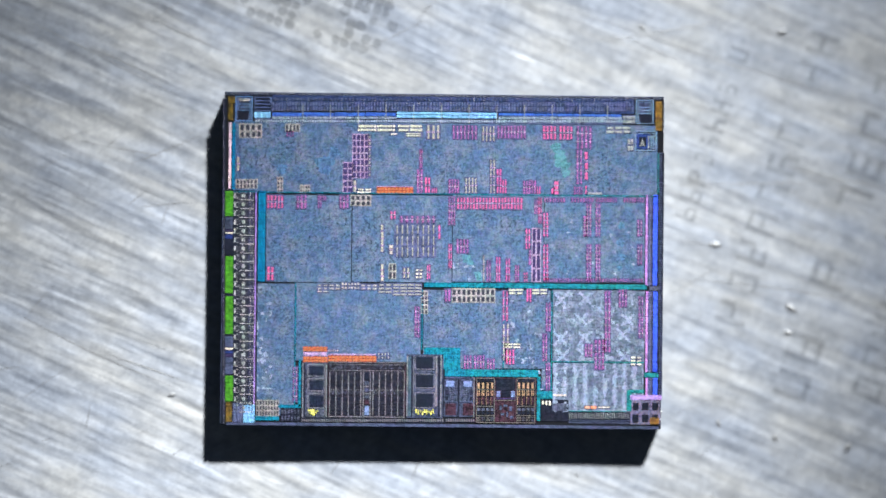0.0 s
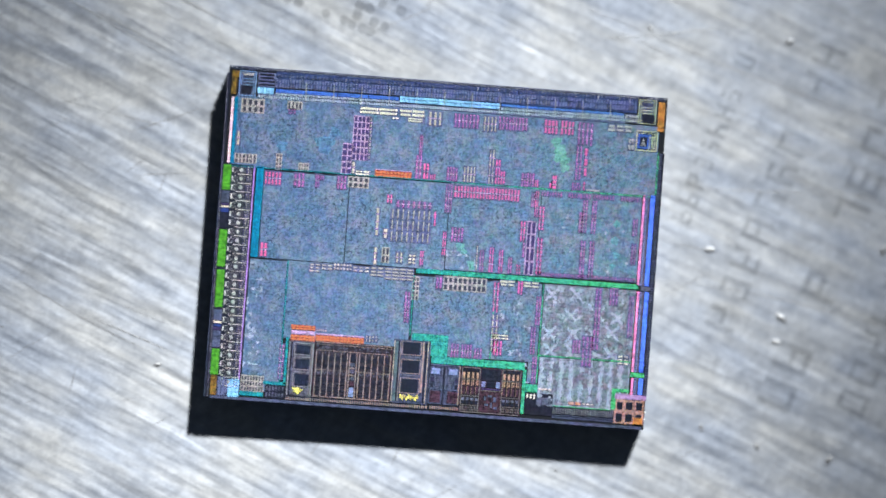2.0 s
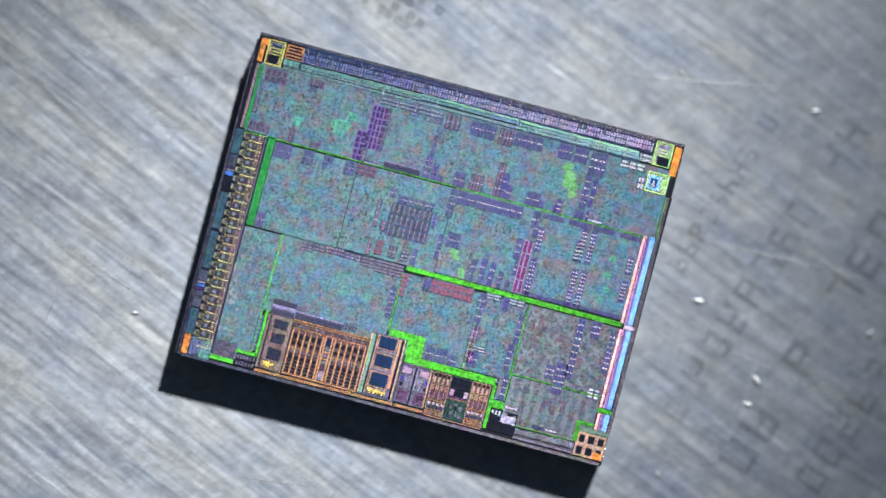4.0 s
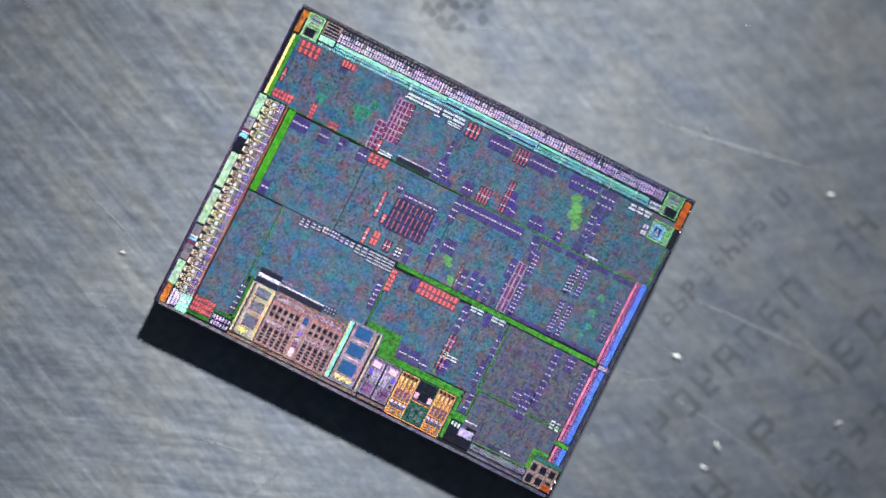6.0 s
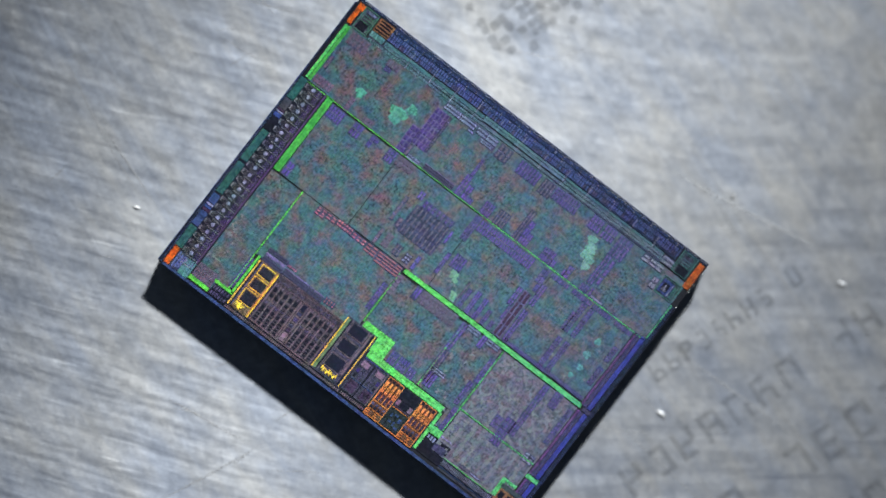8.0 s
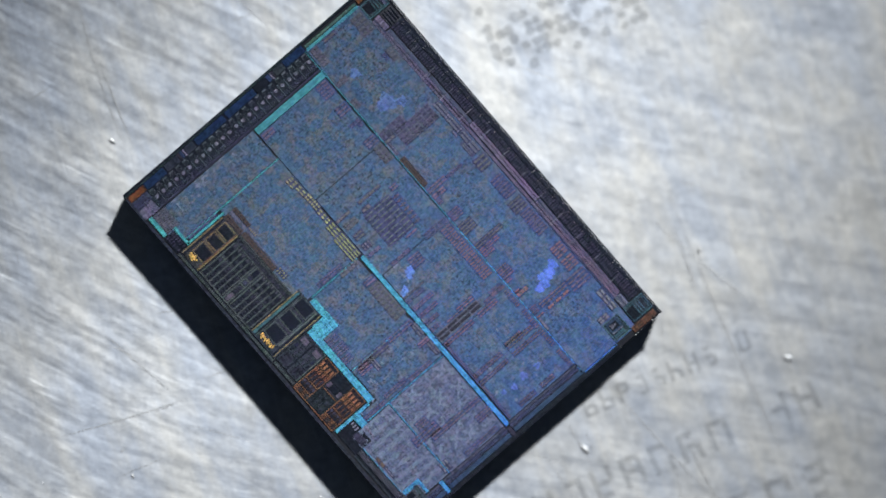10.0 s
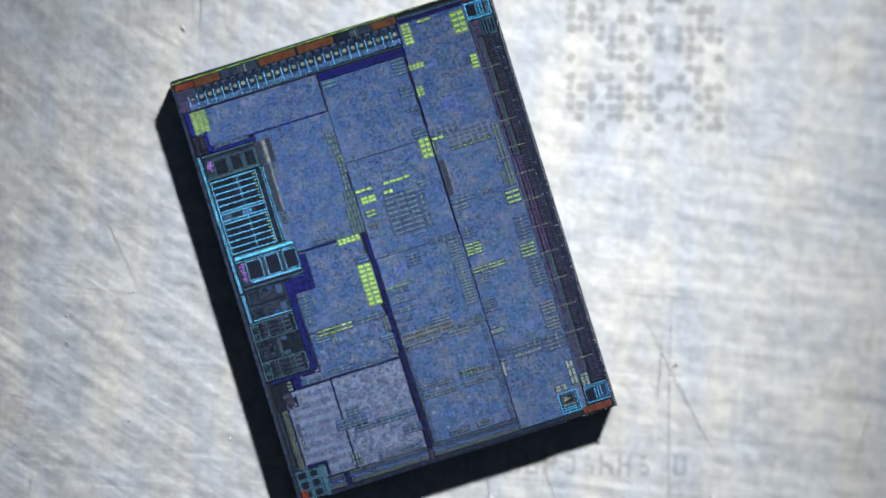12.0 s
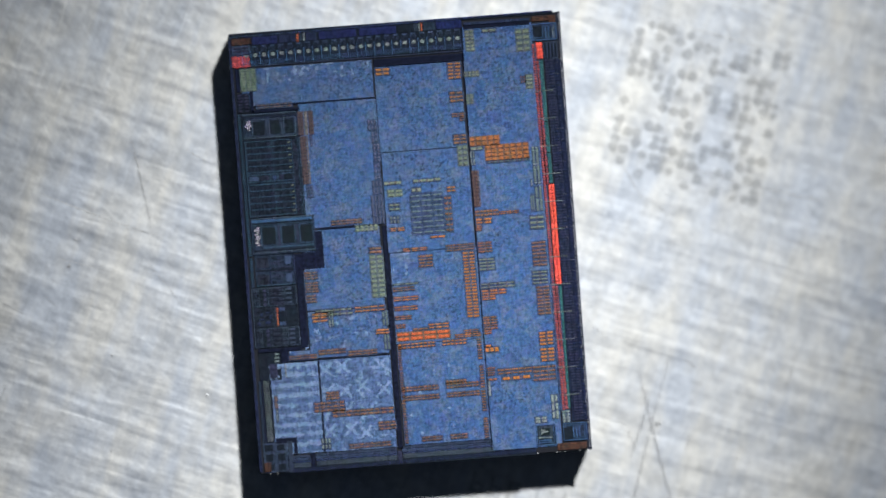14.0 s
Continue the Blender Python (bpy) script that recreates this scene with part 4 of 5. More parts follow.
def framed(name, x0, y0, x1, y1):
    """A panel within double metal frames."""
    p = block(name, M_PANEL, x0, y0, x1, y1, 0.6, 1.3)
    for d, w in ((0.0, 2.2), (4.0, 1.3)):
        for q in ((x0 + d, y0 + d, x1 - d, y0 + d + w), (x0 + d, y1 - d - w, x1 - d, y1 - d), (x0 + d, y0 + d + w, x0 + d + w, y1 - d - w), (x1 - d - w, y0 + d + w, x1 - d, y1 - d - w)):
            block("frame_rail", M_BOX, *q, 1.3, 1.8, parent=p)
    for k in (0.3, 0.42, 0.54):
        block("frame_bar", M_BOX, x0 + 6, y0 + (y1 - y0) * k, x1 - 6, y0 + (y1 - y0) * k + 2, 1.3, 1.7, parent=p)
    return p


def corner_cells():
    # upper corner beside the driver column
    block("corner_plate", M_BROWN, 404, 184, 413, 214, 0.6, 1.4)
    block("corner_plate", M_BROWN, 404, 172, 417, 184, 0.6, 1.2)
    framed("corner_box", 417, 171, 447.5, 216)
    block("corner_window", M_BLACK, 421, 197, 440, 212, 1.5, 1.9)
    grid(M_WHITE, 420, 175, 445, 180, 1, 2, 0.95, 0.5, name="bar_plate", cell="bar", z=1.5)
    block("corner_plate", M_BROWN, 1160, 180, 1172, 232, 0.6, 1.4)
    framed("corner_box", 1125, 177, 1157, 220)
    block("corner_window", M_BLACK, 1133, 203, 1154, 219, 1.5, 1.9)
    framed("sensor_box", 1124, 232, 1162, 268)
    block("sensor_window", M_SENSOR, 1127, 238, 1150, 264, 1.4, 1.9)
    block("sensor_core", M_DARK, 1131, 243, 1144, 260, 1.9, 2.2)
    for q in range(5):
        block("sensor_mark", M_DIM, 1137 - 0.4 - q * 1.2, 246 + q * 2.6, 1137 + 0.8 + q * 0.9, 248.3 + q * 2.6, 2.2, 2.5)
    for x in (1146.4, 1151.8, 1155.4):
        block("sensor_bar", M_DIM if x < 1150 else M_BOX, x, 241, x + 2.2, 263, 1.9, 2.3)
    block("guard_strip", M_GUARD, 405, 218, 410, 335, 0.6, 1.4)
    block("guard_strip", M_TEAL, 411, 218, 417, 336, 0.6, 1.2)
    block("guard_strip", M_BAND, 1164, 270, 1167, 344, 0.6, 1.2)
    # lower corners
    block("corner_plate", M_BROWN, 400, 711, 411, 746, 0.6, 1.4)
    grid(M_COMB, 413, 714, 431, 746, 3, 1, 0.7, 0.96, name="bar_plate", cell="bar")
    block("corner_pad", M_LIGHT, 431, 716, 451, 748, 0.6, 1.5)
    block("corner_bar", M_CAP, 1115, 699, 1171, 708, 0.6, 1.5)
    grid(M_BLACK, 1116, 709, 1168, 751, 3, 2, 0.68, 0.68, own=True, name="corner_grid", cell="corner_window", back=M_YOKE)
    block("corner_plate", M_BROWN, 1150, 739, 1166, 751, 2.0, 2.4)


def driver_column():
    """Line drivers along one short side: plates outside, three files of driver cells inside."""
    block("seal_ring", M_RING, 393, 176, 394.4, 750, 0, 0.7)
    grid(M_TICK, 394.8, 176, 398, 750, 1, 150, 0.8, 0.7, name="seal_comb", cell="seal_finger", back=M_BLACK)
    bed = block("driver_bed", M_BLACK, 398.4, 337, 450, 736, 0.3, 0.9)
    for y0, y1, mat in ((338, 384, M_GREEN), (384, 407, M_PANEL), (407, 411, M_REG), (411, 415, M_WHITE), (415, 424, M_SENSOR), (424, 453, M_BLACK), (453, 520, M_GREEN), (524, 592, M_GREEN),
                        (595, 615, M_RING), (615, 620, M_WHITE), (620, 626, M_SENSOR), (626, 632, M_REG), (632, 663, M_RING), (664, 711, M_GREEN)):
        block("driver_plate", mat, 399, y0 + 0.6, 413, y1 - 0.6, 0.9, 1.5, parent=bed)
    jig = random.Random(3)
    for k in range(25):
        y = 340 + k * 15.6
        if 515 < y < 522:
            block("driver_link", M_GREEN, 415, y, 449, y + 8, 0.9, 1.6, parent=bed)
            continue
        turned = k % 2

        def put(bm, x0, y0, x1, y1, top=1.6):
            if turned:
                y0, y1 = 14.2 - y1, 14.2 - y0
            slab(bm, x0, y + y0, x1, y + y1, 0.9, top, edge=0.15)

        bm = bmesh.new()
        for q in ((414.6, 2.6, 417.6, 11.6), (418.8, 1.4, 421.8, 3.0), (418.8, 10.8, 421.8, 12.4)):
            put(bm, *q)
        part("driver_gate", bm, M_LEFT, bed)
        bm = bmesh.new()
        for q in ((418.8, 4.4, 420.4, 6.4), (421, 6.8, 422.4, 9.6), (418.8, 7.8, 420, 9.8), (422.8, 2.2, 423.8, 5), (422.8, 8.6, 423.8, 12)):
            put(bm, *q)
        for q in ((425.6, 1.4, 437, 2.5), (425.6, 11.8, 437, 12.9), (424.4, 2.4, 425.5, 6.2), (424.4, 7.6, 425.5, 11.8), (436.8, 2.4, 437.9, 5.4), (436.8, 7.0, 437.9, 11.8)):
            put(bm, *q)
        part("driver_cell", bm, M_FILE, bed)
        bm = bmesh.new()
        corners = [(427.6 + jig.uniform(0, 1), 5.2), (429.2, 3.4), (433, 3.6), (434.8, 5.4), (434.6, 9.2), (432.8, 11), (429, 10.8), (427.4, 9)]
        low, high = [], []
        for cx, cy in corners:
            cy = y + (14.2 - cy if turned else cy)
            low.append(bm.verts.new((*mask(cx, cy), 0.9 * U)))
            high.append(bm.verts.new((*mask(431.2 + (cx - 431.2) * 0.86, y + 7.1 + (cy - y - 7.1) * 0.86), 1.7 * U)))
        bm.faces.new(high)
        for q in range(8):
            bm.faces.new((low[q], low[(q + 1) % 8], high[(q + 1) % 8], high[q]))
        bmesh.ops.recalc_face_normals(bm, faces=bm.faces)
        part("driver_pad", bm, M_DIM, bed)
        block("driver_rung", M_RUNG, 424, y + 13.9, 449.6, y + 15.3, 0.9, 1.8, parent=bed)
        bm = bmesh.new()
        for j in range(3):
            put(bm, 440, 1.2 + j * 4.3, 442.4, 3.9 + j * 4.3)
            put(bm, 444.6, 2.6 + j * 4.3, 447.4, 5.0 + j * 4.3)
        part("driver_tap", bm, M_TAP, bed)
        bm = bmesh.new()
        for j in range(3):
            put(bm, 442.8, 0.8 + j * 4.4, 444.2, 2.8 + j * 4.4)
            put(bm, 448, 0.8 + j * 4.4, 449.4, 2.6 + j * 4.4)
        part("driver_stub", bm, M_RUNG, bed)
    block("bus_line", M_HEM, 450.5, 338, 453, 735, 0.6, 1.3)


def bus_column():
    """Parallel bus lines along the other short side."""
    for y0, y1 in ((345, 506), (516, 659), (669, 699)):
        block("bus_line", M_VIOLET, 1142, y0, 1146.4, y1, 0.6, 1.4)
        block("bus_line", M_BLUE, 1155.2, y0, 1163.6, y1, 0.6, 1.4)
        block("bus_line", M_TAP, 1152.4, y0, 1153.4, y1, 0.6, 1.4)
        block("bus_line", M_TAP, 1154.0, y0, 1154.9, y1, 0.6, 1.4)
        grid(M_FINGER, 1147.4, y0, 1151.8, y1, 1, max(4, int((y1 - y0) / 4)), 0.9, 0.6, name="bus_comb", cell="bus_finger")
    block("bus_gap", M_PEARL, 1149, 507, 1168, 515, 0.6, 1.2)
    grid(M_RING, 1164, 270, 1173, 700, 1, 100, 0.8, 0.6, name="seal_comb", cell="seal_finger", back=M_BLACK)


def analog_blocks():
    """Converter and clock macros along the lower long side."""
    # narrow macro with three louvred windows
    a = block("analog_macro", M_CREAM, 534, 641, 579, 739, 0.3, 1.2)
    block("macro_rail", M_AMBER, 574.6, 645, 575.8, 738, 1.2, 1.8, parent=a)
    block("macro_rail", M_LOUVRE, 576.6, 645, 578.6, 738, 1.2, 1.8, parent=a)
    for y0, y1 in ((649, 664), (674, 690), (700, 720)):
        block("macro_window", M_BLACK, 548, y0 - 0.6, 572.4, y1 + 0.6, 1.2, 1.4, parent=a)
        for q in range(6):
            block("louvre", M_SLATE, 548.8 + q * 3.9, y0 + 0.6, 551.6 + q * 3.9, y1 - 0.6, 1.4, 1.7, parent=a)
        for f0, f1, f2, f3 in ((544.5, y0 - 4.2, 573, y0 - 2.6), (544.5, y1 + 1.4, 573, y1 + 2.8), (544.5, y0 - 2.6, 545.8, y1 + 1.4)):
            block("window_frame", M_LOUVRE, f0, f1, f2, f3, 1.2, 1.7, parent=a)
    block("macro_rail", M_BLACK, 538, 643, 540.6, 738, 1.2, 1.4, parent=a)
    block("macro_rail", M_LOUVRE, 535, 643, 536.6, 738, 1.2, 1.8, parent=a)
    block("macro_rail", M_RING, 541, 643, 542.2, 738, 1.2, 1.8, parent=a)
    pad = bmesh.new()
    for q in range(14):
        th = q * 2.4
        px, py = 553.5 + 0.62 * q * math.cos(th), 729 + 0.45 * q * math.sin(th)
        slab(pad, px - 2.2, py - 1.6, px + 2.2, py + 1.6, 1.2, 1.7 + 0.01 * q)
    part("sensor_pad", pad, M_YELLOW, a)
    # barred macro
    b = block("analog_macro", M_MAUVE, 580, 640, 718, 740, 0.3, 1.0)
    for y, h in ((641, 1.4), (645, 1.0), (655.4, 1.3), (690, 1.0), (737, 1.6)):
        block("macro_rail", M_ANALOG, 581, y, 717, y + h, 1.0, 1.6, parent=b)
    for x in (580.6, 715.8):
        block("macro_rail", M_PLUM, x, 647, x + 1.8, 736, 1.0, 1.7, parent=b)
    rng = random.Random(8)
    crust = bmesh.new()
    for q in range(70):
        x, y = rng.uniform(582, 713), rng.choice((647, 649.4, 651.8))
        slab(crust, x, y, x + rng.uniform(1.5, 5), y + 1.3, 1.0, 1.4 + 0.002 * q)
    tagged(part("macro_crust", crust, M_PEARL, b), kind="stuff")
    for x0 in (583.5, 660):
        for i in range(6):
            block("macro_bar", M_ANALOG, x0 + i * 11.0 - 0.9, 658, x0 + i * 11.0 + 0.9, 736, 1.0, 1.7, parent=b)
        for i in range(5):
            x = x0 + i * 11.0
            block("macro_tick", M_CORE, x + 4.6, 657.4, x + 6.2, 662.4, 1.0, 1.6, parent=b)
            for y0, y1 in ((664, 672.6), (678.4, 684.2), (703, 710)):
                block("macro_window", M_BLACK, x + 2.2, y0, x + 8.8, y1, 1.0, 1.4, parent=b)
            pieces("macro_slot", M_BLACK, [(x + 2.4, 712.4 + q * 5.9, x + 8.8, 715.8 + q * 5.9) for q in range(4)], 1.0, 1.4, b)
            pieces("macro_finger", M_PEARL, [(x + 1.8 + q * 2.6, 693 + (q % 2) * 2.2, x + 4.0 + q * 2.6, 695.2 + (q % 2) * 2.2) for q in range(3)], 1.0, 1.6, b)
            pieces("macro_finger", M_CELL, [(x + 1.8 + q * 2.6, 698.6 - (q % 2) * 1.2, x + 3.2 + q * 2.6, 700.4 - (q % 2) * 1.2) for q in range(3)], 1.0, 1.6, b)
    block("macro_window", M_DARK, 645, 659, 653, 672, 1.0, 1.5, parent=b)
    for y0, y1, mat in ((675, 681, M_PEARL), (683, 685, M_ANALOG), (687, 693, M_TAP), (696, 697.6, M_ANALOG), (700, 705, M_PEARL), (708, 716, M_PLUM), (718, 735, M_BLUSH)):
        block("macro_cell", mat, 645, y0, 653, y1, 1.0, 1.6, parent=b)
    block("macro_spine", M_ANALOG, 642, 657, 643.8, 737, 1.0, 1.9, parent=b)
    block("macro_spine", M_ANALOG, 654.2, 657, 656, 737, 1.0, 1.9, parent=b)
    # tall macro with three windows
    c = block("analog_macro", M_PANEL, 719, 627, 784, 740, 0.4, 1.5)
    block("macro_rail", M_GOLD, 719.8, 630, 721.4, 737, 1.5, 2.0, parent=c)
    block("macro_rail", M_AQUA, 722.4, 630, 727.2, 737, 1.5, 2.0, parent=c)
    block("macro_rail", M_BLACK, 728, 630, 730.2, 737, 1.5, 1.8, parent=c)
    block("macro_rail", M_ANALOG, 731, 630, 732, 737, 1.5, 2.0, parent=c)
    block("macro_rail", M_GOLD, 779.6, 629, 781, 739, 1.5, 2.0, parent=c, label="cream metal rail")
    block("macro_rail", M_BLACK, 775, 630, 778.6, 738, 1.5, 1.8, parent=c)
    block("macro_rail", M_ANALOG, 770.6, 630, 773.8, 720, 1.5, 2.0, parent=c)
    for y0, y1 in ((632, 652), (664, 685), (697, 720)):
        for f0, f1, f2, f3 in ((734, y0 - 2.2, 769, y0 - 1.2), (734, y1 + 1.2, 769, y1 + 2.4), (734, y0 - 1.2, 735.2, y1 + 1.2), (767.8, y0 - 1.2, 769, y1 + 1.2)):
            block("window_frame", M_ANALOG, f0, f1, f2, f3, 1.5, 1.9, parent=c)
        block("macro_window", M_DARK, 736.5, y0, 766, y1, 1.5, 1.9, parent=c)
        block("window_bar", M_PEARL, 735, y1 + 4.4, 768, y1 + 6.4, 1.5, 1.8, parent=c)
    bm = bmesh.new()
    for i in range(9):
        slab(bm, 735 + i * 3.7, 724 + (i * 5) % 4, 738 + i * 3.7, 731 + (i * 3) % 6, 1.5, 2.1)
    part("sensor_pad", bm, M_YELLOW, c)
    # mixed macro
    d = block("analog_macro", M_PANEL, 785, 667, 840, 738, 0.4, 1.0)
    block("macro_rail", M_RING, 786, 668, 839, 670, 1.0, 1.6, parent=d)
    for x0, out in ((789, -1), (820, 1)):
        block("macro_plate", M_BLUSH, x0, 674, x0 + 15, 685, 1.0, 1.6, parent=d)
        block("macro_cell", M_INDIGO, x0 + 5 + out * 6, 690, x0 + 11 + out * 6, 698, 1.0, 1.5, parent=d)
        block("macro_cell", M_BLACK, x0 + 5 + out * 6, 702, x0 + 10 + out * 6, 708, 1.0, 1.5, parent=d)
        block("macro_plate", M_PLUM, x0 - 1, 714, x0 + 18, 735, 1.0, 1.3, parent=d)
        pieces("macro_finger", M_PEARL, [(x0 + 4.5 - out * 4 - (q * 5) % 6 / 2, 687.6 + q * 3.4, x0 + 9.5 - out * 4 + (q * 5) % 6 / 2, 689.2 + q * 3.4) for q in range(7)], 1.0, 1.5, d)
    block("macro_spine", M_BLACK, 810, 671, 813, 737, 1.0, 1.7, parent=d)
    block("macro_spine", M_PEARL, 807.6, 672, 808.8, 712, 1.0, 1.6, parent=d)
    block("macro_spine", M_PEARL, 814.2, 672, 815.4, 712, 1.0, 1.6, parent=d)
    block("macro_rail", M_RING, 786, 711, 839, 712.4, 1.0, 1.7, parent=d)
    block("macro_rail", M_ANALOG, 837.6, 668, 839.4, 738, 1.0, 1.7, parent=d)
    # macro with two barred wings about a black field
    e = block("analog_macro", M_VERDI, 841, 668, 949, 749, 0.3, 0.9)
    for x0, x1 in ((842.6, 875.4), (914, 947)):
        block("wing_plate", M_UMBER, x0, 670, x1, 747.6, 0.9, 1.1, parent=e)
        for i in range(4):
            x = x0 + 1.0 + i * 8.0
            block("macro_window", M_BLACK, x + 1, 671, x + 6, 675.8, 1.1, 1.4, parent=e)
            block("macro_bar", M_WING, x + 1.2, 677.4, x + 5.2, 688, 1.1, 1.7, parent=e)
            block("macro_cell", M_PLUM, x + 1.6, 702.4, x + 5.6, 716, 1.1, 1.6, parent=e)
            pieces("macro_finger", M_WING, ((x + 0.8, 690.8, x + 2.2, 701), (x + 3.4, 691, x + 5.6, 694), (x + 3.4, 695.6, x + 5.6, 700.4), (x + 0.4, 703, x + 1.2, 717)), 1.1, 1.6, e)
            block("macro_cell", M_PEARL, x + 0.9, 722.6, x + 6.2, 727.4, 1.1, 1.5, parent=e)
            block("macro_cell", M_DARK, x + 0.9, 728.6, x + 6.2, 733.6, 1.1, 1.5, parent=e)
            pieces("macro_stud", M_CREAM if i % 2 else M_AMBER, [(x + 0.5 + (q % 3) * 2.3, 738 + (q // 3) * 4.4, x + 2.0 + (q % 3) * 2.3, 740.4 + (q // 3) * 4.4 + (q * 7 + i) % 2) for q in range(6)], 1.1, 1.6, e)
        for y in (669, 689, 718.6, 735):
            block("macro_rail", M_AMBER, x0, y, x1, y + 1.4, 1.1, 1.9, parent=e)
        for x in (x0, x1 - 1.3):
            block("macro_rail", M_AMBER, x, 670.4, x + 1.3, 747.6, 1.1, 1.8, parent=e)
    block("macro_rail", M_AMBER, 842.6, 747.4, 947, 749, 0.9, 1.9, parent=e)
    block("macro_field", M_BLACK, 877, 670, 912.4, 691, 0.9, 1.5, parent=e)
    block("macro_field", M_BLACK, 886.4, 691.2, 903, 703, 0.9, 1.5, parent=e)
    for x in (878.4, 904):
        block("macro_plate", M_BLUSH, x, 692, x + 7, 703, 0.9, 1.6, parent=e)
    block("macro_rail", M_REG, 879, 704.6, 911, 707, 0.9, 1.5, parent=e)
    block("macro_rail", M_AMBER, 877, 708, 913, 709.4, 0.9, 1.6, parent=e)
    block("macro_plate", M_VERDI, 879, 712.6, 911.6, 746, 0.9, 1.4, parent=e)
    for x, y, w, h in ((884, 718, 4, 8), (891, 716, 7, 4), (901, 719, 5, 9), (886, 731, 6, 4), (896, 729, 3, 9), (902, 736, 6, 5)):
        block("macro_cell", M_RING, x, y, x + w, y + h, 1.4, 1.8, parent=e)
    # small macro and the long comb beyond it
    f = block("analog_macro", M_BLACK, 957, 707, 1006, 746, 0.3, 1.0)
    for i in range(3):
        block("macro_bar", M_WHITE, 959 + i * 6, 709, 962.5 + i * 6, 716 + i, 1.0, 1.6, parent=f)
    block("macro_cell", M_PEARL, 977, 714, 1003, 728, 1.0, 1.4, parent=f)
    block("macro_rail", M_WHITE, 979, 698, 1002, 701, 0.6, 1.4, parent=f)
    block("supply_rail", M_BAND, 1006, 727.2, 1108, 728.8, 0.9, 1.5)
    grid(M_DIM, 1006, 730, 1114, 742, 34, 1, 0.4, 0.95, name="pad_strip", cell="pad", back=M_BLACK)
    block("supply_rail", M_RING, 1006, 743.4, 1114, 745, 0.3, 1.0)
    block("supply_rail", M_PANEL, 1006, 745.8, 1114, 750, 0.3, 0.9)
    grid(M_PEARL, 497, 723, 531, 745, 6, 2, 0.6, 0.75, name="pad_strip", cell="pad", back=M_BLACK)
    grid(M_ANALOG, 533, 741, 785, 747, 64, 1, 0.6, 0.9, name="pad_strip", cell="pad", back=M_BLACK)
    grid(M_ANALOG, 788, 741, 840, 747, 13, 1, 0.6, 0.9, name="pad_strip", cell="pad", back=M_BLACK)
    block("seal_ring", M_RING, 400, 750.5, 1166, 756, 0, 0.8)


M_FLAKE = grating("logic_layer_flaked",
    ((98, 114, 140), (98, 116, 116), (58, 74, 98), (56, 68, 98), (80, 88, 102), (74, 82, 104), (60, 80, 128), (68, 90, 132), (68, 84, 120), (66, 80, 112), (68, 82, 104), (62, 86, 126)),
    ((124, 138, 164), (104, 86, 90), (88, 64, 76), (78, 58, 78), (96, 84, 92), (84, 86, 104), (84, 98, 132), (92, 108, 136), (90, 100, 126), (88, 94, 118), (88, 96, 112), (78, 104, 146)), fine=0.5, patch=1.4)


def pale(x0, y0, x1, y1, inside):
    """Pale flakes of the top layer left on a logic field."""
    bm = bmesh.new()
    s = 2.2
    for j in range(int((y1 - y0) / s)):
        run = None
        for i in range(int((x1 - x0) / s) + 1):
            on = i < int((x1 - x0) / s) and inside(x0 + (i + 0.5) * s, y0 + (j + 0.5) * s)
            if on and run is None:
                run = i
            if not on and run is not None:
                slab(bm, x0 + run * s, y0 + j * s, x0 + i * s, y0 + (j + 1) * s, 0.9, 1.1, edge=0.05)
                run = None
    tagged(part("pale_flake", bm, M_PALE, die, "pale flakes of a thin layer"), kind="stuff")


def flaked_block():
    block("logic_block", M_FLAKE, 978, 514, 1141, 640, 0.0, 0.9, label="logic field with pale flaked patches")
    block("logic_block", M_FLAKE, 978, 643, 1139, 729, 0.0, 0.9, label="logic field with pale flaked patches")

    def crosses(x, y):
        col, row = int((x - 978) // 37), int((y - 514) // 33)
        stray = random.Random(col * 7 + row)
        if stray.random() < 0.2:
            return False
        u, v = x - 978 - 37 * col - 18 + stray.uniform(-5, 5), y - 514 - 33 * row - 16 + stray.uniform(-4, 4)
        rough = 3.4 * noise.noise((x * 0.16, y * 0.16, 9.0))
        return max(abs(u), abs(v)) + 2 * rough < 12.5 and abs(abs(u) - abs(v)) < 3.6 + rough

    pale(978, 514, 1141, 640, crosses)
    pale(978, 514, 1141, 640, lambda x, y: not crosses(x, y) and noise.noise((x * 0.08, y * 0.08, 3.1)) + 0.5 * noise.noise((x * 0.19, y * 0.19, 9.0)) > 0.5)
    pale(978, 643, 1139, 729, lambda x, y: 0.42 * math.sin((x - 978) * 2 * math.pi / 17.5) + 0.8 * noise.noise((x * 0.07, y * 0.07, 5.0)) + 0.5 * noise.noise((x * 0.16, y * 0.16, 2.0)) > 0.16)
    pale(900, 514, 974, 690, lambda x, y: noise.noise((x * 0.07, y * 0.07, 1.7)) + 0.5 * noise.noise((x * 0.2, y * 0.2, 4.0)) > 0.52)
    pale(455, 502, 484, 700, lambda x, y: noise.noise((x * 0.12, y * 0.12, 6.2)) - (x - 455) * 0.012 > 0.18)
    pale(801, 452, 860, 498, lambda x, y: noise.noise((x * 0.13, y * 0.13, 7.7)) > 0.42)
    pale(1000, 380, 1130, 498, lambda x, y: noise.noise((x * 0.13, y * 0.13, 8.3)) > 0.55)


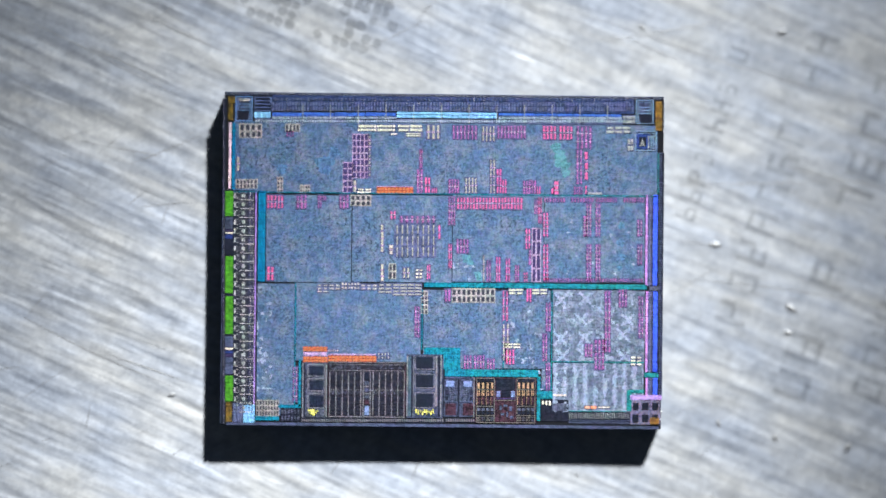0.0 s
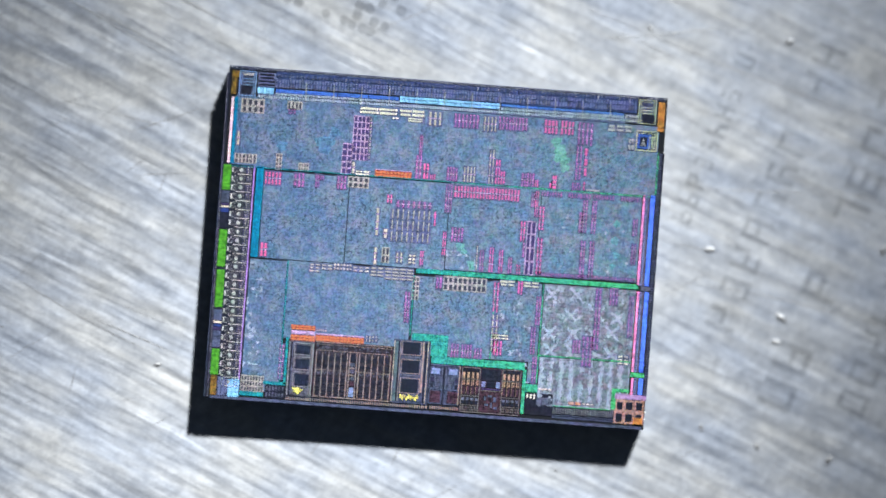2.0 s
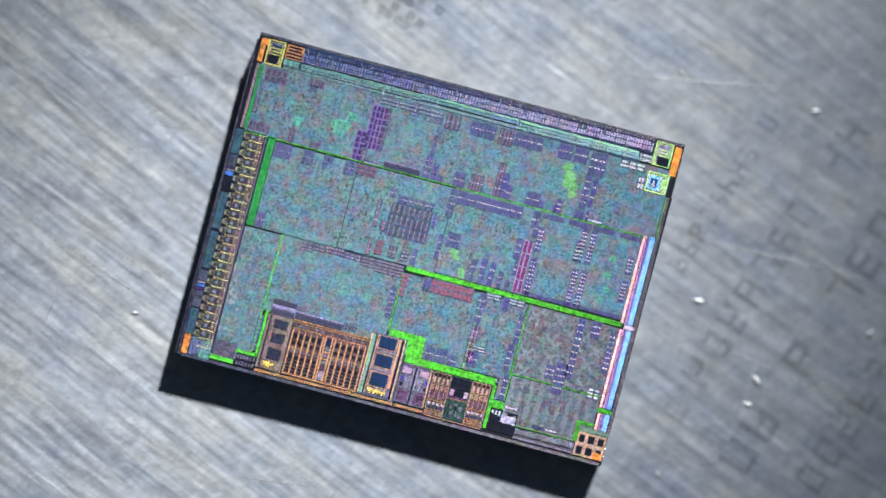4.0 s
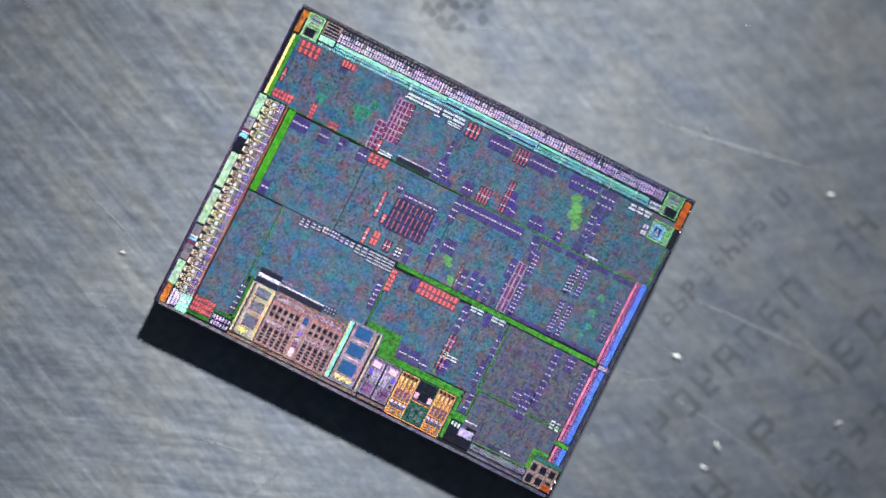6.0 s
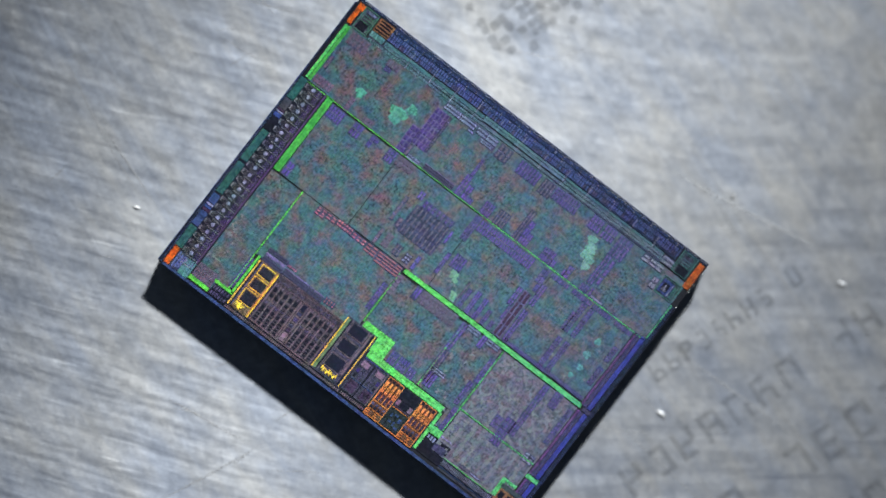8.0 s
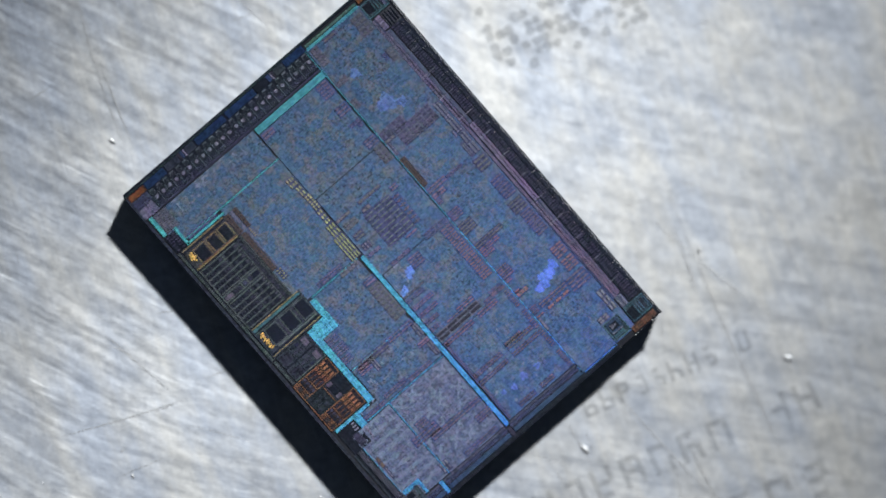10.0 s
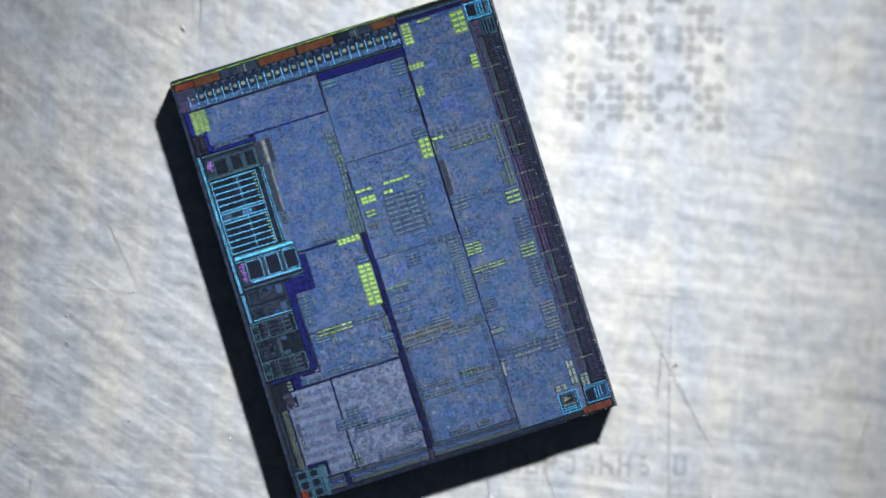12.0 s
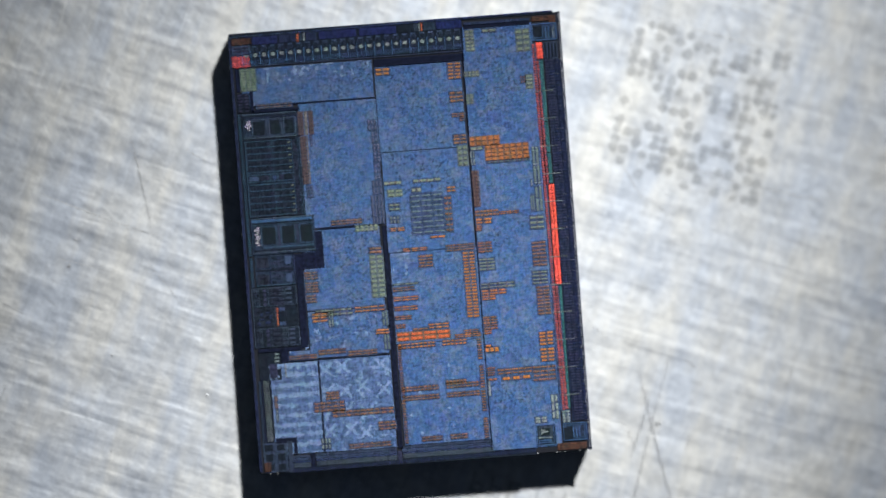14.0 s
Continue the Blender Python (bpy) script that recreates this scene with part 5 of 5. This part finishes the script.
def test_patches():
    """Round bare patches in the logic."""
    for num, (x, y, r, mat) in enumerate(((984, 262, 9, M_SPOT), (992, 276, 10, M_SPOT), (1000, 292, 9, M_SPOT), (1001, 306, 8, M_SPOT), (988, 290, 7, M_SPOT),
                         (825, 457, 8, M_SPOT), (832, 466, 6, M_SPOT), (845, 486, 6, M_SPOT), (848, 493, 5, M_SPOT), (575, 292, 16, M_SPOTG), (592, 270, 9, M_SPOTG), (500, 300, 9, M_SPOTG),
                         (1100, 400, 6, M_SPOTG), (1098, 430, 7, M_SPOTG), (1102, 455, 6, M_SPOTG), (1096, 475, 5, M_SPOTG))):
        bm = bmesh.new()
        n = 30
        ring, top = [], []
        for q in range(n):
            th = 2 * math.pi * q / n
            k = r * (1 + 0.16 * math.sin(3 * th + x) + 0.1 * math.sin(5 * th + y) + 0.09 * math.sin(11 * th + x * y) + 0.06 * math.sin(8 * th - y))
            ring.append(bm.verts.new((*mask(x + k * math.cos(th), y + k * math.sin(th)), 0.9 * U)))
            top.append(bm.verts.new((*mask(x + (k - 1.6) * math.cos(th), y + (k - 1.6) * math.sin(th)), (0.98 + 0.02 * num) * U)))
        for q in range(n):
            bm.faces.new((ring[q], top[q], top[(q + 1) % n], ring[(q + 1) % n]))
        bm.faces.new(top[::-1])
        part("test_patch", bm, mat, die)


def edge_chips():
    rng = random.Random(11)
    for k in range(150):
        s = rng.random()
        side = rng.randrange(4)
        w, h = DIE_W / U / 2, DIE_H / U / 2
        x, y = ((s * 2 - 1) * w, h) if side == 0 else ((s * 2 - 1) * w, -h) if side == 1 else (-w, (s * 2 - 1) * h) if side == 2 else (w, (s * 2 - 1) * h)
        bm = bmesh.new()
        r = rng.uniform(0.5, 1.3) if k > 14 else rng.uniform(1.2, 2.2)
        bmesh.ops.create_icosphere(bm, subdivisions=1, radius=r * U, matrix=Matrix.Translation((x * U, y * U, -0.6 * U)) @ Matrix.Diagonal((1.0 + rng.random(), 1.0, 0.6, 1)))
        part("edge_chip", bm, M_BURR, die, "bright chip on the sawn edge" if k == 0 else "")


logic_blocks()
flaked_block()
edge_chips()
test_patches()
routing()
pad_ring()
corner_cells()
driver_column()
bus_column()
analog_blocks()
memories()


# ---- what moves: the spreader is turned by hand in steps, the die riding on it ----
def motions():
    turns = (
        (0.0, 0.004, -0.315, -0.61),
        (0.5, 0.006, -0.313, -0.55),
        (1.0, 0.092, -0.285, -0.37),
        (1.5, 0.052, 0.040, -1.59),
        (2.0, -0.156, 0.010, -4.28),
        (2.5, -0.356, 0.539, -9.96),
        (3.0, -0.289, -0.075, -12.79),
        (3.2, -0.319, -0.016, -13.21),
        (5.3, -0.108, -0.274, -20.26),
        (5.5, -0.037, -0.468, -21.73),
        (6.0, -0.452, -0.075, -26.70),
        (6.5, -0.492, 0.115, -28.84),
        (7.0, -0.492, 0.115, -28.85),
        (7.5, -0.318, 0.092, -34.97),
        (8.0, -0.235, -0.360, -37.53),
        (8.2, -0.454, -0.526, -38.96),
        (10.3, -1.281, 0.055, -53.40),
        (10.5, -0.935, 0.407, -56.75),
        (11.0, -1.135, 0.292, -60.94),
        (11.5, -1.145, -0.127, -67.03),
        (12.0, -1.256, 0.098, -72.86),
        (12.5, -1.029, 0.350, -78.80),
        (13.0, -0.978, 0.278, -83.10),
        (13.5, -0.884, 0.146, -85.66),
        (14.0, -0.855, 0.152, -85.74),
    )
    rows = [(t, pose(x / 1000, y / 1000, 0, 0, 0, a)) for t, x, y, a in turns]
    walk(die, rows)
    walk(spreader, [(t, Matrix.Translation((0, 0, -DIE_T)) @ m) for t, m in rows])


motions()
